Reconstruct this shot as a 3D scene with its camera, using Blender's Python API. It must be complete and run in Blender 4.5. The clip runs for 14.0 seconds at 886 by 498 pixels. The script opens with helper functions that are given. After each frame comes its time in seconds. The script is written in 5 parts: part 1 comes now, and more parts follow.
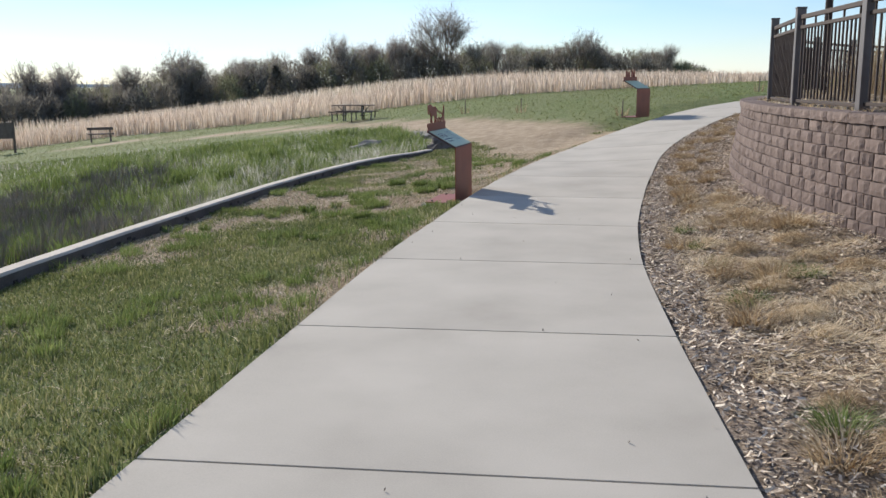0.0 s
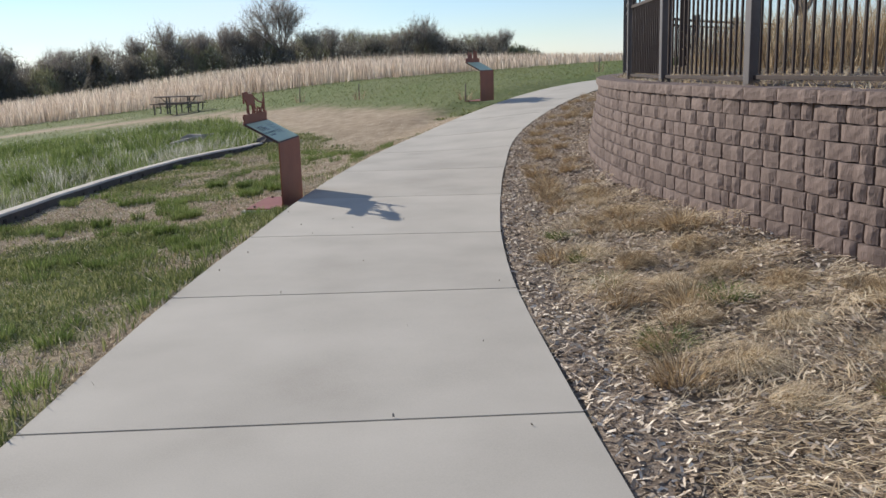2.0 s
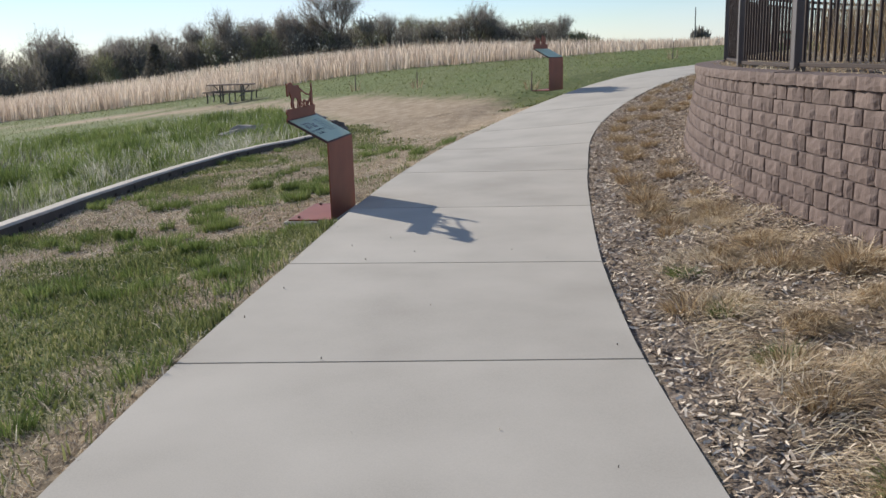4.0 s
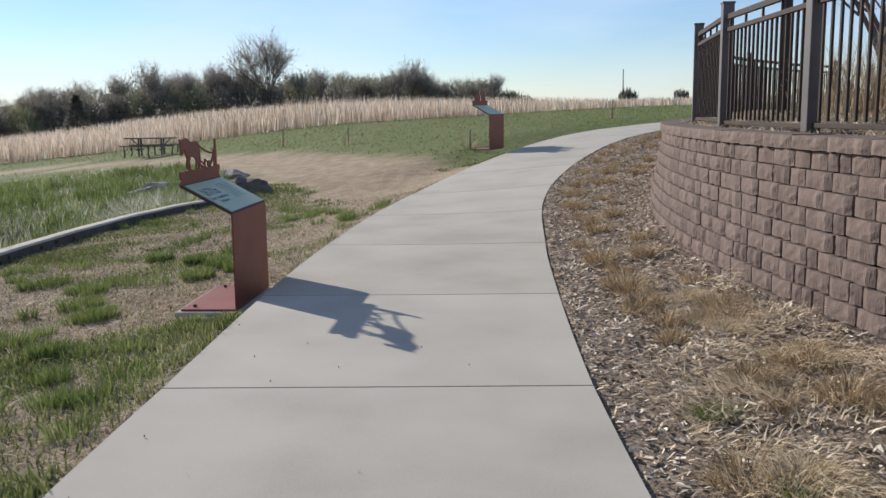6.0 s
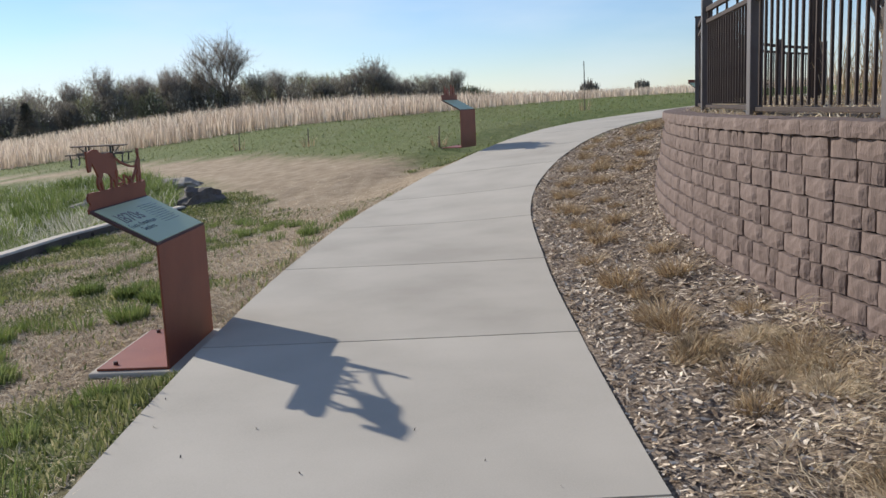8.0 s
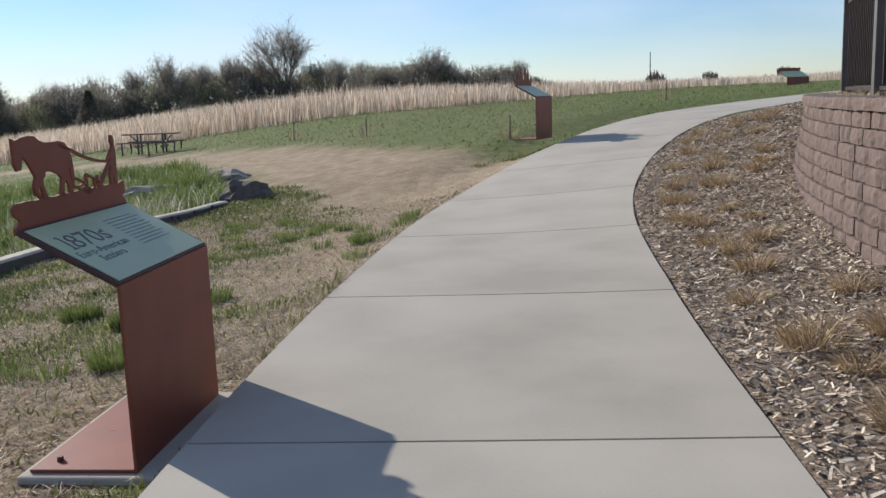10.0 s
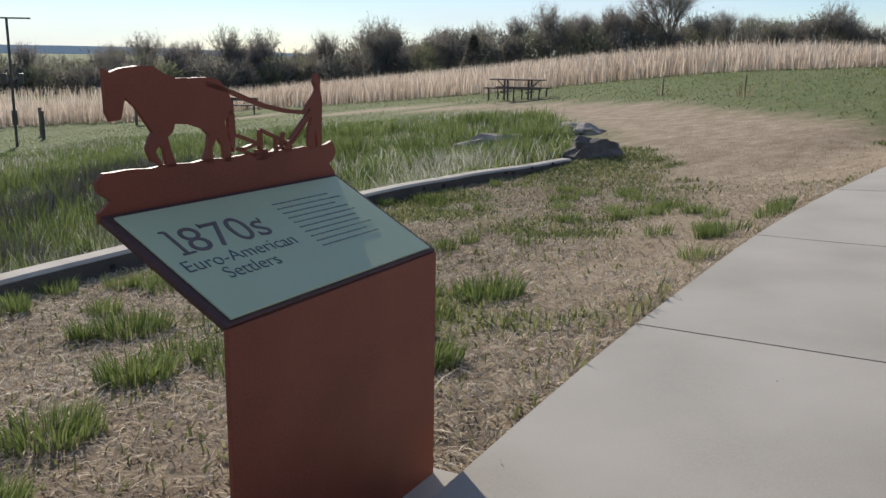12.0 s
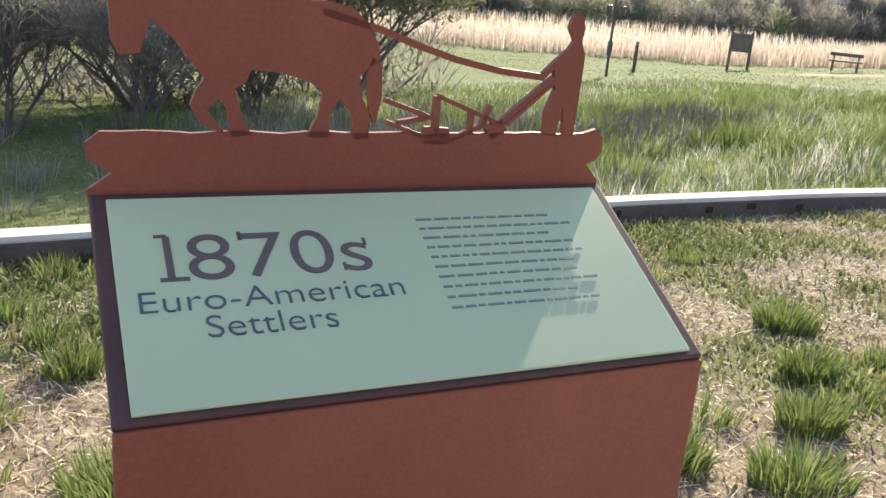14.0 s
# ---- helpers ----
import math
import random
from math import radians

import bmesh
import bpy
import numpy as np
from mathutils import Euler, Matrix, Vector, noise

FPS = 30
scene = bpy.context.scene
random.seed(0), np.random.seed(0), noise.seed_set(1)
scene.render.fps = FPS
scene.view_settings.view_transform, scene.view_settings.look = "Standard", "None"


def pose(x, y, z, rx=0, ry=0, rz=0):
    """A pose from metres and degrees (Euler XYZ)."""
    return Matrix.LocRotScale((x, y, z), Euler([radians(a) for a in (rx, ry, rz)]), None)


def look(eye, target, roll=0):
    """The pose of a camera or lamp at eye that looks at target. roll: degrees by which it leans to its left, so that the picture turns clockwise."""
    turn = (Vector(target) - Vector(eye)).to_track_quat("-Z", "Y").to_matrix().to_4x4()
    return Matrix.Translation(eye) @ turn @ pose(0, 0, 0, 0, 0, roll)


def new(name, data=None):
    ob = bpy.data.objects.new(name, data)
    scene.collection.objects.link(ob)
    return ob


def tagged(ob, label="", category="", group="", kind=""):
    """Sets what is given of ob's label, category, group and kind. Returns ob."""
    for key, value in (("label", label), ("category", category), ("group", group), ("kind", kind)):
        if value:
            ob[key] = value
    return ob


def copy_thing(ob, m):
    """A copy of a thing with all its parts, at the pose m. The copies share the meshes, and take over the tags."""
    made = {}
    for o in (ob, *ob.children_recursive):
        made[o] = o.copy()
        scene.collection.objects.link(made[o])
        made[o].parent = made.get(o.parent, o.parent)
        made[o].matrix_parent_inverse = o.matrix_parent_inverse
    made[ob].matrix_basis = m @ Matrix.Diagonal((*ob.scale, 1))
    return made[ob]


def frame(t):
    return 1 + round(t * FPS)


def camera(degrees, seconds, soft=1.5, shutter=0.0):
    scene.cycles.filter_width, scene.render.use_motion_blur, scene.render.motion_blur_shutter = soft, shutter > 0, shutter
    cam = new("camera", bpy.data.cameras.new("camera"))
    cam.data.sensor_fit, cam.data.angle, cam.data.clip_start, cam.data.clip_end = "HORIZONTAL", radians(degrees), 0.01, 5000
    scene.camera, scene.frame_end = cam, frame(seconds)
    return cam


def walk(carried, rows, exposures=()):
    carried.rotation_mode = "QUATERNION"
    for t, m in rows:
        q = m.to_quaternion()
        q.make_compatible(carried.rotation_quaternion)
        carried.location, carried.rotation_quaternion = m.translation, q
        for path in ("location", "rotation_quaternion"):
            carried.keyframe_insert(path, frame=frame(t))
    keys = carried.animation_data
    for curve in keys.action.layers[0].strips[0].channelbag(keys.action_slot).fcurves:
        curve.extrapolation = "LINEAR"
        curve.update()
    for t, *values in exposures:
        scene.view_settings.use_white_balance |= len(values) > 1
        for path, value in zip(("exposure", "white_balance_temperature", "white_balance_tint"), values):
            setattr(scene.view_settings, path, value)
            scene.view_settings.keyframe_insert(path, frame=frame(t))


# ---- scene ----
cam = camera(52.8, 14.0)
PATH = [
    (0, (1.051, 1.428, 1.54), (0.53, 3.324, 1.172), -0.4),
    (0.5, (0.998, 1.964, 1.495), (0.611, 3.895, 1.146), -1.4),
    (1, (0.919, 2.448, 1.479), (0.677, 4.404, 1.138), 0.1),
    (1.5, (0.884, 2.872, 1.465), (0.695, 4.834, 1.124), -1.3),
    (2, (0.795, 3.239, 1.46), (0.608, 5.19, 1.059), -1.6),
    (2.5, (0.69, 3.642, 1.468), (0.544, 5.591, 1.044), -2.7),
    (2.7, (0.661, 3.812, 1.458), (0.451, 5.753, 1.023), -1.5),
    (4.8, (0.299, 5.477, 1.455), (-0.014, 7.412, 1.059), -1.6),
    (5, (0.277, 5.65, 1.455), (-0.003, 7.596, 1.089), -2.1),
    (5.5, (0.233, 6.119, 1.435), (0.035, 8.079, 1.091), -0.6),
    (6, (0.154, 6.522, 1.422), (-0.001, 8.493, 1.116), -0.7),
    (6.5, (0.074, 6.929, 1.422), (-0.004, 8.9, 1.096), -2.4),
    (7, (0.027, 7.345, 1.421), (-0.006, 9.324, 1.134), -2.6),
    (7.2, (-0.004, 7.465, 1.429), (-0.066, 9.445, 1.147), -3.0),
    (9.3, (-0.236, 9.264, 1.353), (-0.338, 11.224, 0.971), -1.5),
    (9.5, (-0.284, 9.507, 1.356), (-0.434, 11.469, 1.002), -1.4),
    (10, (-0.396, 9.982, 1.318), (-0.603, 11.944, 0.99), -2.0),
    (10.5, (-0.504, 10.48, 1.292), (-0.784, 12.425, 0.918), -1.0),
    (11, (-0.524, 10.933, 1.292), (-1.04, 12.825, 0.899), -0.6),
    (11.5, (-0.599, 11.345, 1.29), (-1.268, 13.18, 0.86), 2.5),
    (12, (-0.626, 11.757, 1.269), (-1.579, 13.464, 0.847), 0.8),
    (12.5, (-0.751, 12.178, 1.255), (-2.092, 13.592, 0.801), 0.8),
    (13, (-0.834, 12.525, 1.274), (-2.255, 13.844, 0.784), 4.7),
    (13.5, (-0.835, 12.87, 1.287), (-2.426, 13.952, 0.741), 7.0),
    (14, (-0.885, 13.157, 1.274), (-2.62, 13.951, 0.675), 5.0),
]
EXPOSURES = [(0, 0.42, 6500, 10), (1, 0.3, 6500, 10), (2.5, 0.25, 6500, 10), (11, 0.15, 6500, 10), (12, 0.1, 6600, 10), (12.5, 0.35, 6700, 10), (13, 0.82, 6900, 10), (13.5, 1.15, 7050, 10), (14, 1.45, 7200, 10)]
walk(cam, [(t, look(eye, target, roll)) for t, eye, target, roll in PATH], EXPOSURES)

# ---- world and sun ----
SUN_TO = Vector((-0.762, 0.647, 0.0)).normalized() * math.cos(radians(25.0)) + Vector((0, 0, math.sin(radians(25.0))))
world = bpy.data.worlds.new("sky")
scene.world = world
world.use_nodes = True
wn = world.node_tree.nodes
sky = wn.new("ShaderNodeTexSky")
sky.sky_type = "NISHITA"
sky.sun_disc = False
sky.sun_elevation = radians(25.0)
sky.sun_rotation = math.atan2(SUN_TO.x, SUN_TO.y)
sky.air_density, sky.dust_density, sky.ozone_density = 1.0, 0.0, 4.0
wn["Background"].inputs["Strength"].default_value = 0.102
wl_ = world.node_tree.links
coords = wn.new("ShaderNodeTexCoord")
flat = wn.new("ShaderNodeMapping")
flat.inputs["Scale"].default_value = (1.6, 1.6, 7.0)
cloud = wn.new("ShaderNodeTexNoise")
cloud.inputs["Scale"].default_value, cloud.inputs["Detail"].default_value = 1.7, 6
veil = wn.new("ShaderNodeMapRange")
veil.inputs["From Min"].default_value, veil.inputs["From Max"].default_value, veil.inputs["To Max"].default_value = 0.42, 0.75, 0.6
tint = wn.new("ShaderNodeMix")
tint.data_type, tint.blend_type = "RGBA", "MULTIPLY"
tint.inputs["Factor"].default_value = 1.0
tint.inputs["B"].default_value = (0.94, 0.955, 1.08, 1)
haze = wn.new("ShaderNodeMix")
haze.data_type = "RGBA"
haze.inputs["B"].default_value = (6.6, 7.5, 8.5, 1)
wl_.new(coords.outputs["Generated"], flat.inputs["Vector"])
wl_.new(flat.outputs[0], cloud.inputs["Vector"])
wl_.new(cloud.outputs["Fac"], veil.inputs["Value"])
wl_.new(sky.outputs[0], tint.inputs["A"])
wl_.new(tint.outputs["Result"], haze.inputs["A"])
wl_.new(veil.outputs[0], haze.inputs["Factor"])
wl_.new(haze.outputs["Result"], wn["Background"].inputs["Color"])
sun = new("sun", bpy.data.lights.new("sun", "SUN"))
sun.data.energy, sun.data.angle, sun.data.color = 4.6, radians(0.6), (1.0, 0.93, 0.82)
sun.matrix_world = look((0, 0, 40), Vector((0, 0, 40)) - SUN_TO)


# ---- materials ----
def mat(name, stops, scale=4.0, fine=60.0, rough=0.85, bump=0.3, fine_mix=0.35, metal=0.0, spread=0.0, island=False, depth=0.01, spec=0.5, translucent=0.0, stretch=(1, 1, 1)):
    """Procedural surface: a colour ramp over two scales of noise, varied from object to object or island to island, with fine relief."""
    m = bpy.data.materials.new(name)
    m.use_nodes = True
    nt = m.node_tree
    n, l = nt.nodes, nt.links
    bsdf = n["Principled BSDF"]
    co = n.new("ShaderNodeTexCoord")
    a, b = n.new("ShaderNodeTexNoise"), n.new("ShaderNodeTexNoise")
    a.inputs["Scale"].default_value, b.inputs["Scale"].default_value = scale, fine
    a.inputs["Detail"].default_value, b.inputs["Detail"].default_value = 4, 3
    mp = n.new("ShaderNodeMapping")
    mp.inputs["Scale"].default_value = stretch
    l.new(co.outputs["Object"], mp.inputs["Vector"])
    l.new(mp.outputs[0], a.inputs["Vector"])
    l.new(mp.outputs[0], b.inputs["Vector"])
    mix = n.new("ShaderNodeMix")
    mix.inputs["Factor"].default_value = fine_mix
    l.new(a.outputs["Fac"], mix.inputs["A"])
    l.new(b.outputs["Fac"], mix.inputs["B"])
    value = mix.outputs["Result"]
    if spread:
        src = n.new("ShaderNodeNewGeometry").outputs["Random Per Island"] if island else n.new("ShaderNodeObjectInfo").outputs["Random"]
        off = n.new("ShaderNodeMath")
        off.operation = "MULTIPLY_ADD"
        l.new(src, off.inputs[0])
        off.inputs[1].default_value, off.inputs[2].default_value = spread, -spread / 2
        add = n.new("ShaderNodeMath")
        add.operation = "ADD"
        l.new(value, add.inputs[0])
        l.new(off.outputs[0], add.inputs[1])
        value = add.outputs[0]
    ramp = n.new("ShaderNodeValToRGB")
    el = ramp.color_ramp.elements
    while len(el) < len(stops):
        el.new(0.5)
    for e, (p, c) in zip(el, stops):
        e.position, e.color = p, (*c, 1)
    l.new(value, ramp.inputs["Fac"])
    l.new(ramp.outputs["Color"], bsdf.inputs["Base Color"])
    bsdf.inputs["Roughness"].default_value = rough
    bsdf.inputs["Metallic"].default_value = metal
    bsdf.inputs["Specular IOR Level"].default_value = spec
    if bump:
        bp = n.new("ShaderNodeBump")
        bp.inputs["Strength"].default_value, bp.inputs["Distance"].default_value = bump, depth
        l.new(mix.outputs["Result"], bp.inputs["Height"])
        l.new(bp.outputs["Normal"], bsdf.inputs["Normal"])
    if translucent:
        tr = n.new("ShaderNodeBsdfTranslucent")
        l.new(ramp.outputs["Color"], tr.inputs["Color"])
        ms = n.new("ShaderNodeMixShader")
        ms.inputs[0].default_value = translucent
        l.new(bsdf.outputs[0], ms.inputs[1])
        l.new(tr.outputs[0], ms.inputs[2])
        l.new(ms.outputs[0], n["Material Output"].inputs["Surface"])
    return m


M = {
    "concrete": mat("concrete", [(0.32, (0.37, 0.338, 0.29)), (0.5, (0.435, 0.4, 0.345)), (0.68, (0.485, 0.447, 0.387))], 1.2, 140, 0.93, 0.25, 0.3, spread=0.08, depth=0.004, spec=0.25),
    # dark tone holds the kerb side's shade as well as stain
    "kerb_face": mat("stained_shaded_concrete", [(0.3, (0.07, 0.06, 0.052)), (0.7, (0.14, 0.12, 0.105))], 3, 40, 0.95, 0.5),
    "joint": mat("joint_filler", [(0.3, (0.06, 0.05, 0.045)), (0.7, (0.12, 0.1, 0.09))], 8, 90, 0.95),
    "kerb": mat("kerb_concrete", [(0.3, (0.43, 0.38, 0.32)), (0.6, (0.58, 0.52, 0.445)), (0.75, (0.68, 0.62, 0.54))], 2.5, 70, 0.95, 0.5, spec=0.2),
    "block": mat("split_face_block", [(0.25, (0.1, 0.071, 0.06)), (0.5, (0.163, 0.117, 0.1)), (0.75, (0.25, 0.187, 0.16))], 9, 60, 0.92, 0.9, 0.45, spread=0.09, depth=0.014, stretch=(1.6, 1, 0.45)),
    "block_far": mat("split_face_block_far", [(0.25, (0.1, 0.071, 0.06)), (0.5, (0.163, 0.117, 0.1)), (0.75, (0.25, 0.187, 0.16))], 9, 60, 0.92, 0.9, 0.45, spread=0.09, island=True, depth=0.014, stretch=(1.6, 1.6, 0.45)),
    "core": mat("wall_core", [(0.3, (0.025, 0.018, 0.016)), (0.7, (0.05, 0.04, 0.035))], 6, 50, 0.95),
    "rust": mat("weathered_steel", [(0.3, (0.17, 0.045, 0.026)), (0.5, (0.235, 0.062, 0.034)), (0.72, (0.29, 0.085, 0.045))], 3, 120, 0.55, 0.12, 0.4, depth=0.002, spec=0.4),
    "rust_edge": mat("dark_steel_edge", [(0.3, (0.05, 0.02, 0.02)), (0.7, (0.1, 0.04, 0.035))], 6, 80, 0.6, 0.1, depth=0.002),
    "panel": mat("sign_panel", [(0.3, (0.46, 0.53, 0.33)), (0.7, (0.52, 0.59, 0.37))], 2, 40, 0.42, 0.0, 0.2, spec=0.3),
    "ink_pale": mat("small_print", [(0.3, (0.16, 0.19, 0.17)), (0.7, (0.22, 0.25, 0.22))], 8, 60, 0.4, 0.0),
    "ink": mat("sign_ink", [(0.3, (0.10, 0.075, 0.07)), (0.7, (0.14, 0.1, 0.09))], 8, 60, 0.4, 0.0),
    "ink_blue": mat("sign_ink_slate", [(0.3, (0.06, 0.08, 0.1)), (0.7, (0.09, 0.11, 0.13))], 8, 60, 0.4, 0.0),
    "fence": mat("fence_paint", [(0.3, (0.038, 0.026, 0.022)), (0.7, (0.062, 0.043, 0.036))], 5, 90, 0.7, 0.1, depth=0.001, spec=0.25),
    "post": mat("post_paint", [(0.3, (0.09, 0.075, 0.07)), (0.7, (0.14, 0.12, 0.115))], 5, 90, 0.45, 0.1, depth=0.001),
    "chips": mat("wood_chips", [(0.15, (0.12, 0.085, 0.06)), (0.4, (0.36, 0.28, 0.205)), (0.6, (0.6, 0.49, 0.375)), (0.8, (0.85, 0.73, 0.58))], 30, 120, 0.95, 0.3, 0.4, spread=0.75, island=True, spec=0.1),
    "grass": mat("lawn_blades", [(0.12, (0.06, 0.08, 0.025)), (0.42, (0.145, 0.172, 0.055)), (0.68, (0.28, 0.285, 0.115)), (0.9, (0.58, 0.51, 0.31))], 0.7, 8, 0.6, 0, 0.3, spread=0.55, island=True, translucent=0.35),
    "far_grass": mat("far_lawn_blades", [(0.2, (0.12, 0.14, 0.05)), (0.5, (0.2, 0.225, 0.085)), (0.8, (0.32, 0.33, 0.15))], 0.3, 3, 0.7, 0, 0.4, spread=0.5, island=True, translucent=0.4),
    "straw": mat("dry_blades", [(0.2, (0.36, 0.265, 0.16)), (0.5, (0.66, 0.52, 0.34)), (0.8, (0.88, 0.76, 0.55))], 0.9, 9, 0.75, 0, 0.3, spread=0.6, island=True, translucent=0.25),
    "dead_lawn": mat("dead_lawn_blades", [(0.2, (0.28, 0.21, 0.14)), (0.5, (0.54, 0.43, 0.305)), (0.8, (0.8, 0.69, 0.52))], 0.9, 9, 0.8, 0, 0.3, spread=0.65, island=True, translucent=0.25),
    "tuft": mat("bunch_grass", [(0.2, (0.22, 0.145, 0.08)), (0.5, (0.45, 0.33, 0.19)), (0.8, (0.7, 0.56, 0.37))], 3, 12, 0.75, 0, 0.3, spread=0.6, island=True, translucent=0.25),
    "weed": mat("tall_green_grass", [(0.2, (0.08, 0.115, 0.03)), (0.5, (0.165, 0.22, 0.06)), (0.8, (0.33, 0.37, 0.14))], 0.4, 4, 0.65, 0, 0.3, spread=0.5, island=True, translucent=0.35),
    "fresh": mat("fresh_bank_grass", [(0.2, (0.09, 0.13, 0.03)), (0.5, (0.165, 0.22, 0.06)), (0.8, (0.33, 0.38, 0.14))], 0.4, 4, 0.65, 0, 0.3, spread=0.5, island=True, translucent=0.4),
    "reed": mat("dry_reeds", [(0.2, (0.4, 0.31, 0.24)), (0.5, (0.64, 0.52, 0.42)), (0.8, (0.86, 0.76, 0.64))], 0.08, 1.2, 0.8, 0, 0.35, spread=0.6, island=True, translucent=0.45),
    "wisp": mat("bleached_wisps", [(0.2, (0.26, 0.245, 0.195)), (0.5, (0.45, 0.43, 0.35)), (0.8, (0.7, 0.68, 0.58))], 0.5, 4, 0.75, 0, 0.35, spread=0.6, island=True, translucent=0.4),
    "brush": mat("winter_brush", [(0.2, (0.14, 0.12, 0.1)), (0.5, (0.25, 0.215, 0.175)), (0.8, (0.38, 0.33, 0.27))], 0.4, 3, 0.9, 0, 0.3, spread=0.5, island=True),
    "bark": mat("bark", [(0.3, (0.1, 0.085, 0.075)), (0.7, (0.22, 0.19, 0.165))], 1.5, 20, 0.95, 0.6, depth=0.03),
    "twig": mat("twigs", [(0.25, (0.22, 0.195, 0.175)), (0.75, (0.36, 0.325, 0.29))], 0.4, 6, 0.95, 0, spread=0.25, island=True, translucent=0.45, spec=0.1),
    "bud": mat("spring_buds", [(0.25, (0.16, 0.165, 0.1)), (0.5, (0.23, 0.235, 0.145)), (0.8, (0.31, 0.31, 0.2))], 0.5, 5, 0.9, 0, spread=0.3, island=True, translucent=0.45, spec=0.1),
    "leaf": mat("young_willow_leaves", [(0.2, (0.08, 0.1, 0.03)), (0.5, (0.16, 0.18, 0.06)), (0.8, (0.32, 0.33, 0.14))], 0.5, 5, 0.6, 0, spread=0.5, island=True, translucent=0.4),
    "hedge": mat("dark_thicket", [(0.2, (0.15, 0.138, 0.12)), (0.5, (0.21, 0.195, 0.168)), (0.8, (0.28, 0.26, 0.225))], 0.15, 1.5, 0.95, 0, 0.4, spread=0.3, island=True, translucent=0.5, spec=0.1),
    "rock": mat("boulder", [(0.3, (0.06, 0.052, 0.05)), (0.7, (0.2, 0.17, 0.155))], 3, 30, 0.9, 0.8, depth=0.03),
    "stone": mat("flat_stone", [(0.3, (0.2, 0.17, 0.14)), (0.7, (0.45, 0.4, 0.34))], 3, 30, 0.9, 0.8, depth=0.02),
    "timber": mat("weathered_timber", [(0.3, (0.08, 0.06, 0.05)), (0.7, (0.2, 0.155, 0.125))], 4, 50, 0.85, 0.4, spread=0.2),
    "steel": mat("dark_steel", [(0.3, (0.05, 0.045, 0.045)), (0.7, (0.1, 0.09, 0.085))], 6, 60, 0.5, 0.1),
    "hill": mat("hazed_hills", [(0.3, (0.76, 0.78, 0.85)), (0.7, (0.82, 0.84, 0.9))], 0.01, 0.1, 1.0, 0),
}


# ---- building helpers ----
def link_mesh(name, me, material, parent=None):
    if material is not None:
        me.materials.append(material)
    ob = new(name, me)
    ob.parent = parent
    return ob


def part(name, bm, material, parent, label=""):
    me = bpy.data.meshes.new(name)
    bm.to_mesh(me)
    bm.free()
    ob = link_mesh(name, me, material, parent)
    if label:
        ob["label"] = label
    return ob


def thing(name, m, label, category, group="", kind=""):
    ob = new(name)
    ob.matrix_basis = m
    return tagged(ob, label, category, group, kind)


def box(bm, size, at, turn=None, bevel=0.0):
    """A box with that size and middle, its edges rounded."""
    m = Matrix.Translation(at) @ (turn if turn is not None else Matrix()) @ Matrix.Diagonal((*size, 1))
    got = bmesh.ops.create_cube(bm, size=1, matrix=m)
    if bevel:
        edges = list({e for v in got["verts"] for e in v.link_edges})
        bmesh.ops.bevel(bm, geom=edges, offset=bevel, segments=2, profile=0.5, affect="EDGES")
    return bm


def tube(bm, a, b, ra, rb, sides=6, cap=True):
    a, b = Vector(a), Vector(b)
    d = b - a
    m = Matrix.Translation((a + b) / 2) @ d.to_track_quat("Z", "Y").to_matrix().to_4x4()
    bmesh.ops.create_cone(bm, cap_ends=cap, segments=sides, radius1=ra, radius2=max(rb, 1e-4), depth=d.length, matrix=m)
    return bm


def soup(name, verts, faces, material, parent=None, label="", category="", kind="stuff"):
    me = bpy.data.meshes.new(name)
    me.from_pydata(verts, [], faces)
    me.update()
    ob = link_mesh(name, me, material, parent)
    return tagged(ob, label, category, "", kind)


def smooth(a, b, v):
    v = min(1.0, max(0.0, (v - a) / (b - a)))
    return v * v * (3 - 2 * v)


# ---- the plan ----
CENTRE = [(2.6, -14), (1.6, -7), (1.05, -2), (0.6, 1.4), (0.2, 4.1), (-0.15, 6.7), (-0.42, 9), (-0.56, 11.2), (-0.65, 13.7), (-0.66, 16), (-0.56, 19), (-0.2, 21.6), (0.55, 24.4), (1.75, 27.2), (3.5, 29.8), (6.0, 32.2), (9.5, 34.0), (14, 35.0), (20, 35.0), (28, 34)]
HALF = 1.14


def spline(points, step):
    """Evenly spaced points on a smooth curve through the given ones."""
    out = []
    for i in range(len(points) - 1):
        p0, p1, p2, p3 = (Vector(points[max(0, min(len(points) - 1, i + k))]) for k in (-1, 0, 1, 2))
        n = max(2, int((p2 - p1).length / 0.05))
        for k in range(n):
            t = k / n
            out.append(0.5 * (2 * p1 + (p2 - p0) * t + (2 * p0 - 5 * p1 + 4 * p2 - p3) * t * t + (3 * p1 - p0 - 3 * p2 + p3) * t ** 3))
    res, need = [out[0]], step
    for a, b in zip(out, out[1:]):
        seg = (b - a).length
        while seg >= need:
            a = a + (b - a) * (need / seg)
            seg = (b - a).length
            res.append(a)
            need = step
        need -= seg
    return res


LINE = spline(CENTRE, 0.122)
LXY = np.array([(p.x, p.y) for p in LINE])
TAN = np.gradient(LXY, axis=0)
TAN /= np.linalg.norm(TAN, axis=1)[:, None]
WIDE = np.interp(LXY[:, 1], [1, 4.4, 6.7, 9, 11, 13.5, 16, 19], [1.3, 1.255, 1.185, 1.135, 1.115, 1.15, 1.16, 1.14])
KERB = [(-4.4, 3.0), (-4.95, 6.5), (-5.4, 9.7), (-5.72, 12.8), (-6.03, 16.0), (-6.14, 19.0), (-6.0, 22.0), (-5.7, 25.0)]
WALL_C, WALL_R = (19.264, 15.055), 17.65
TOP = 1.15


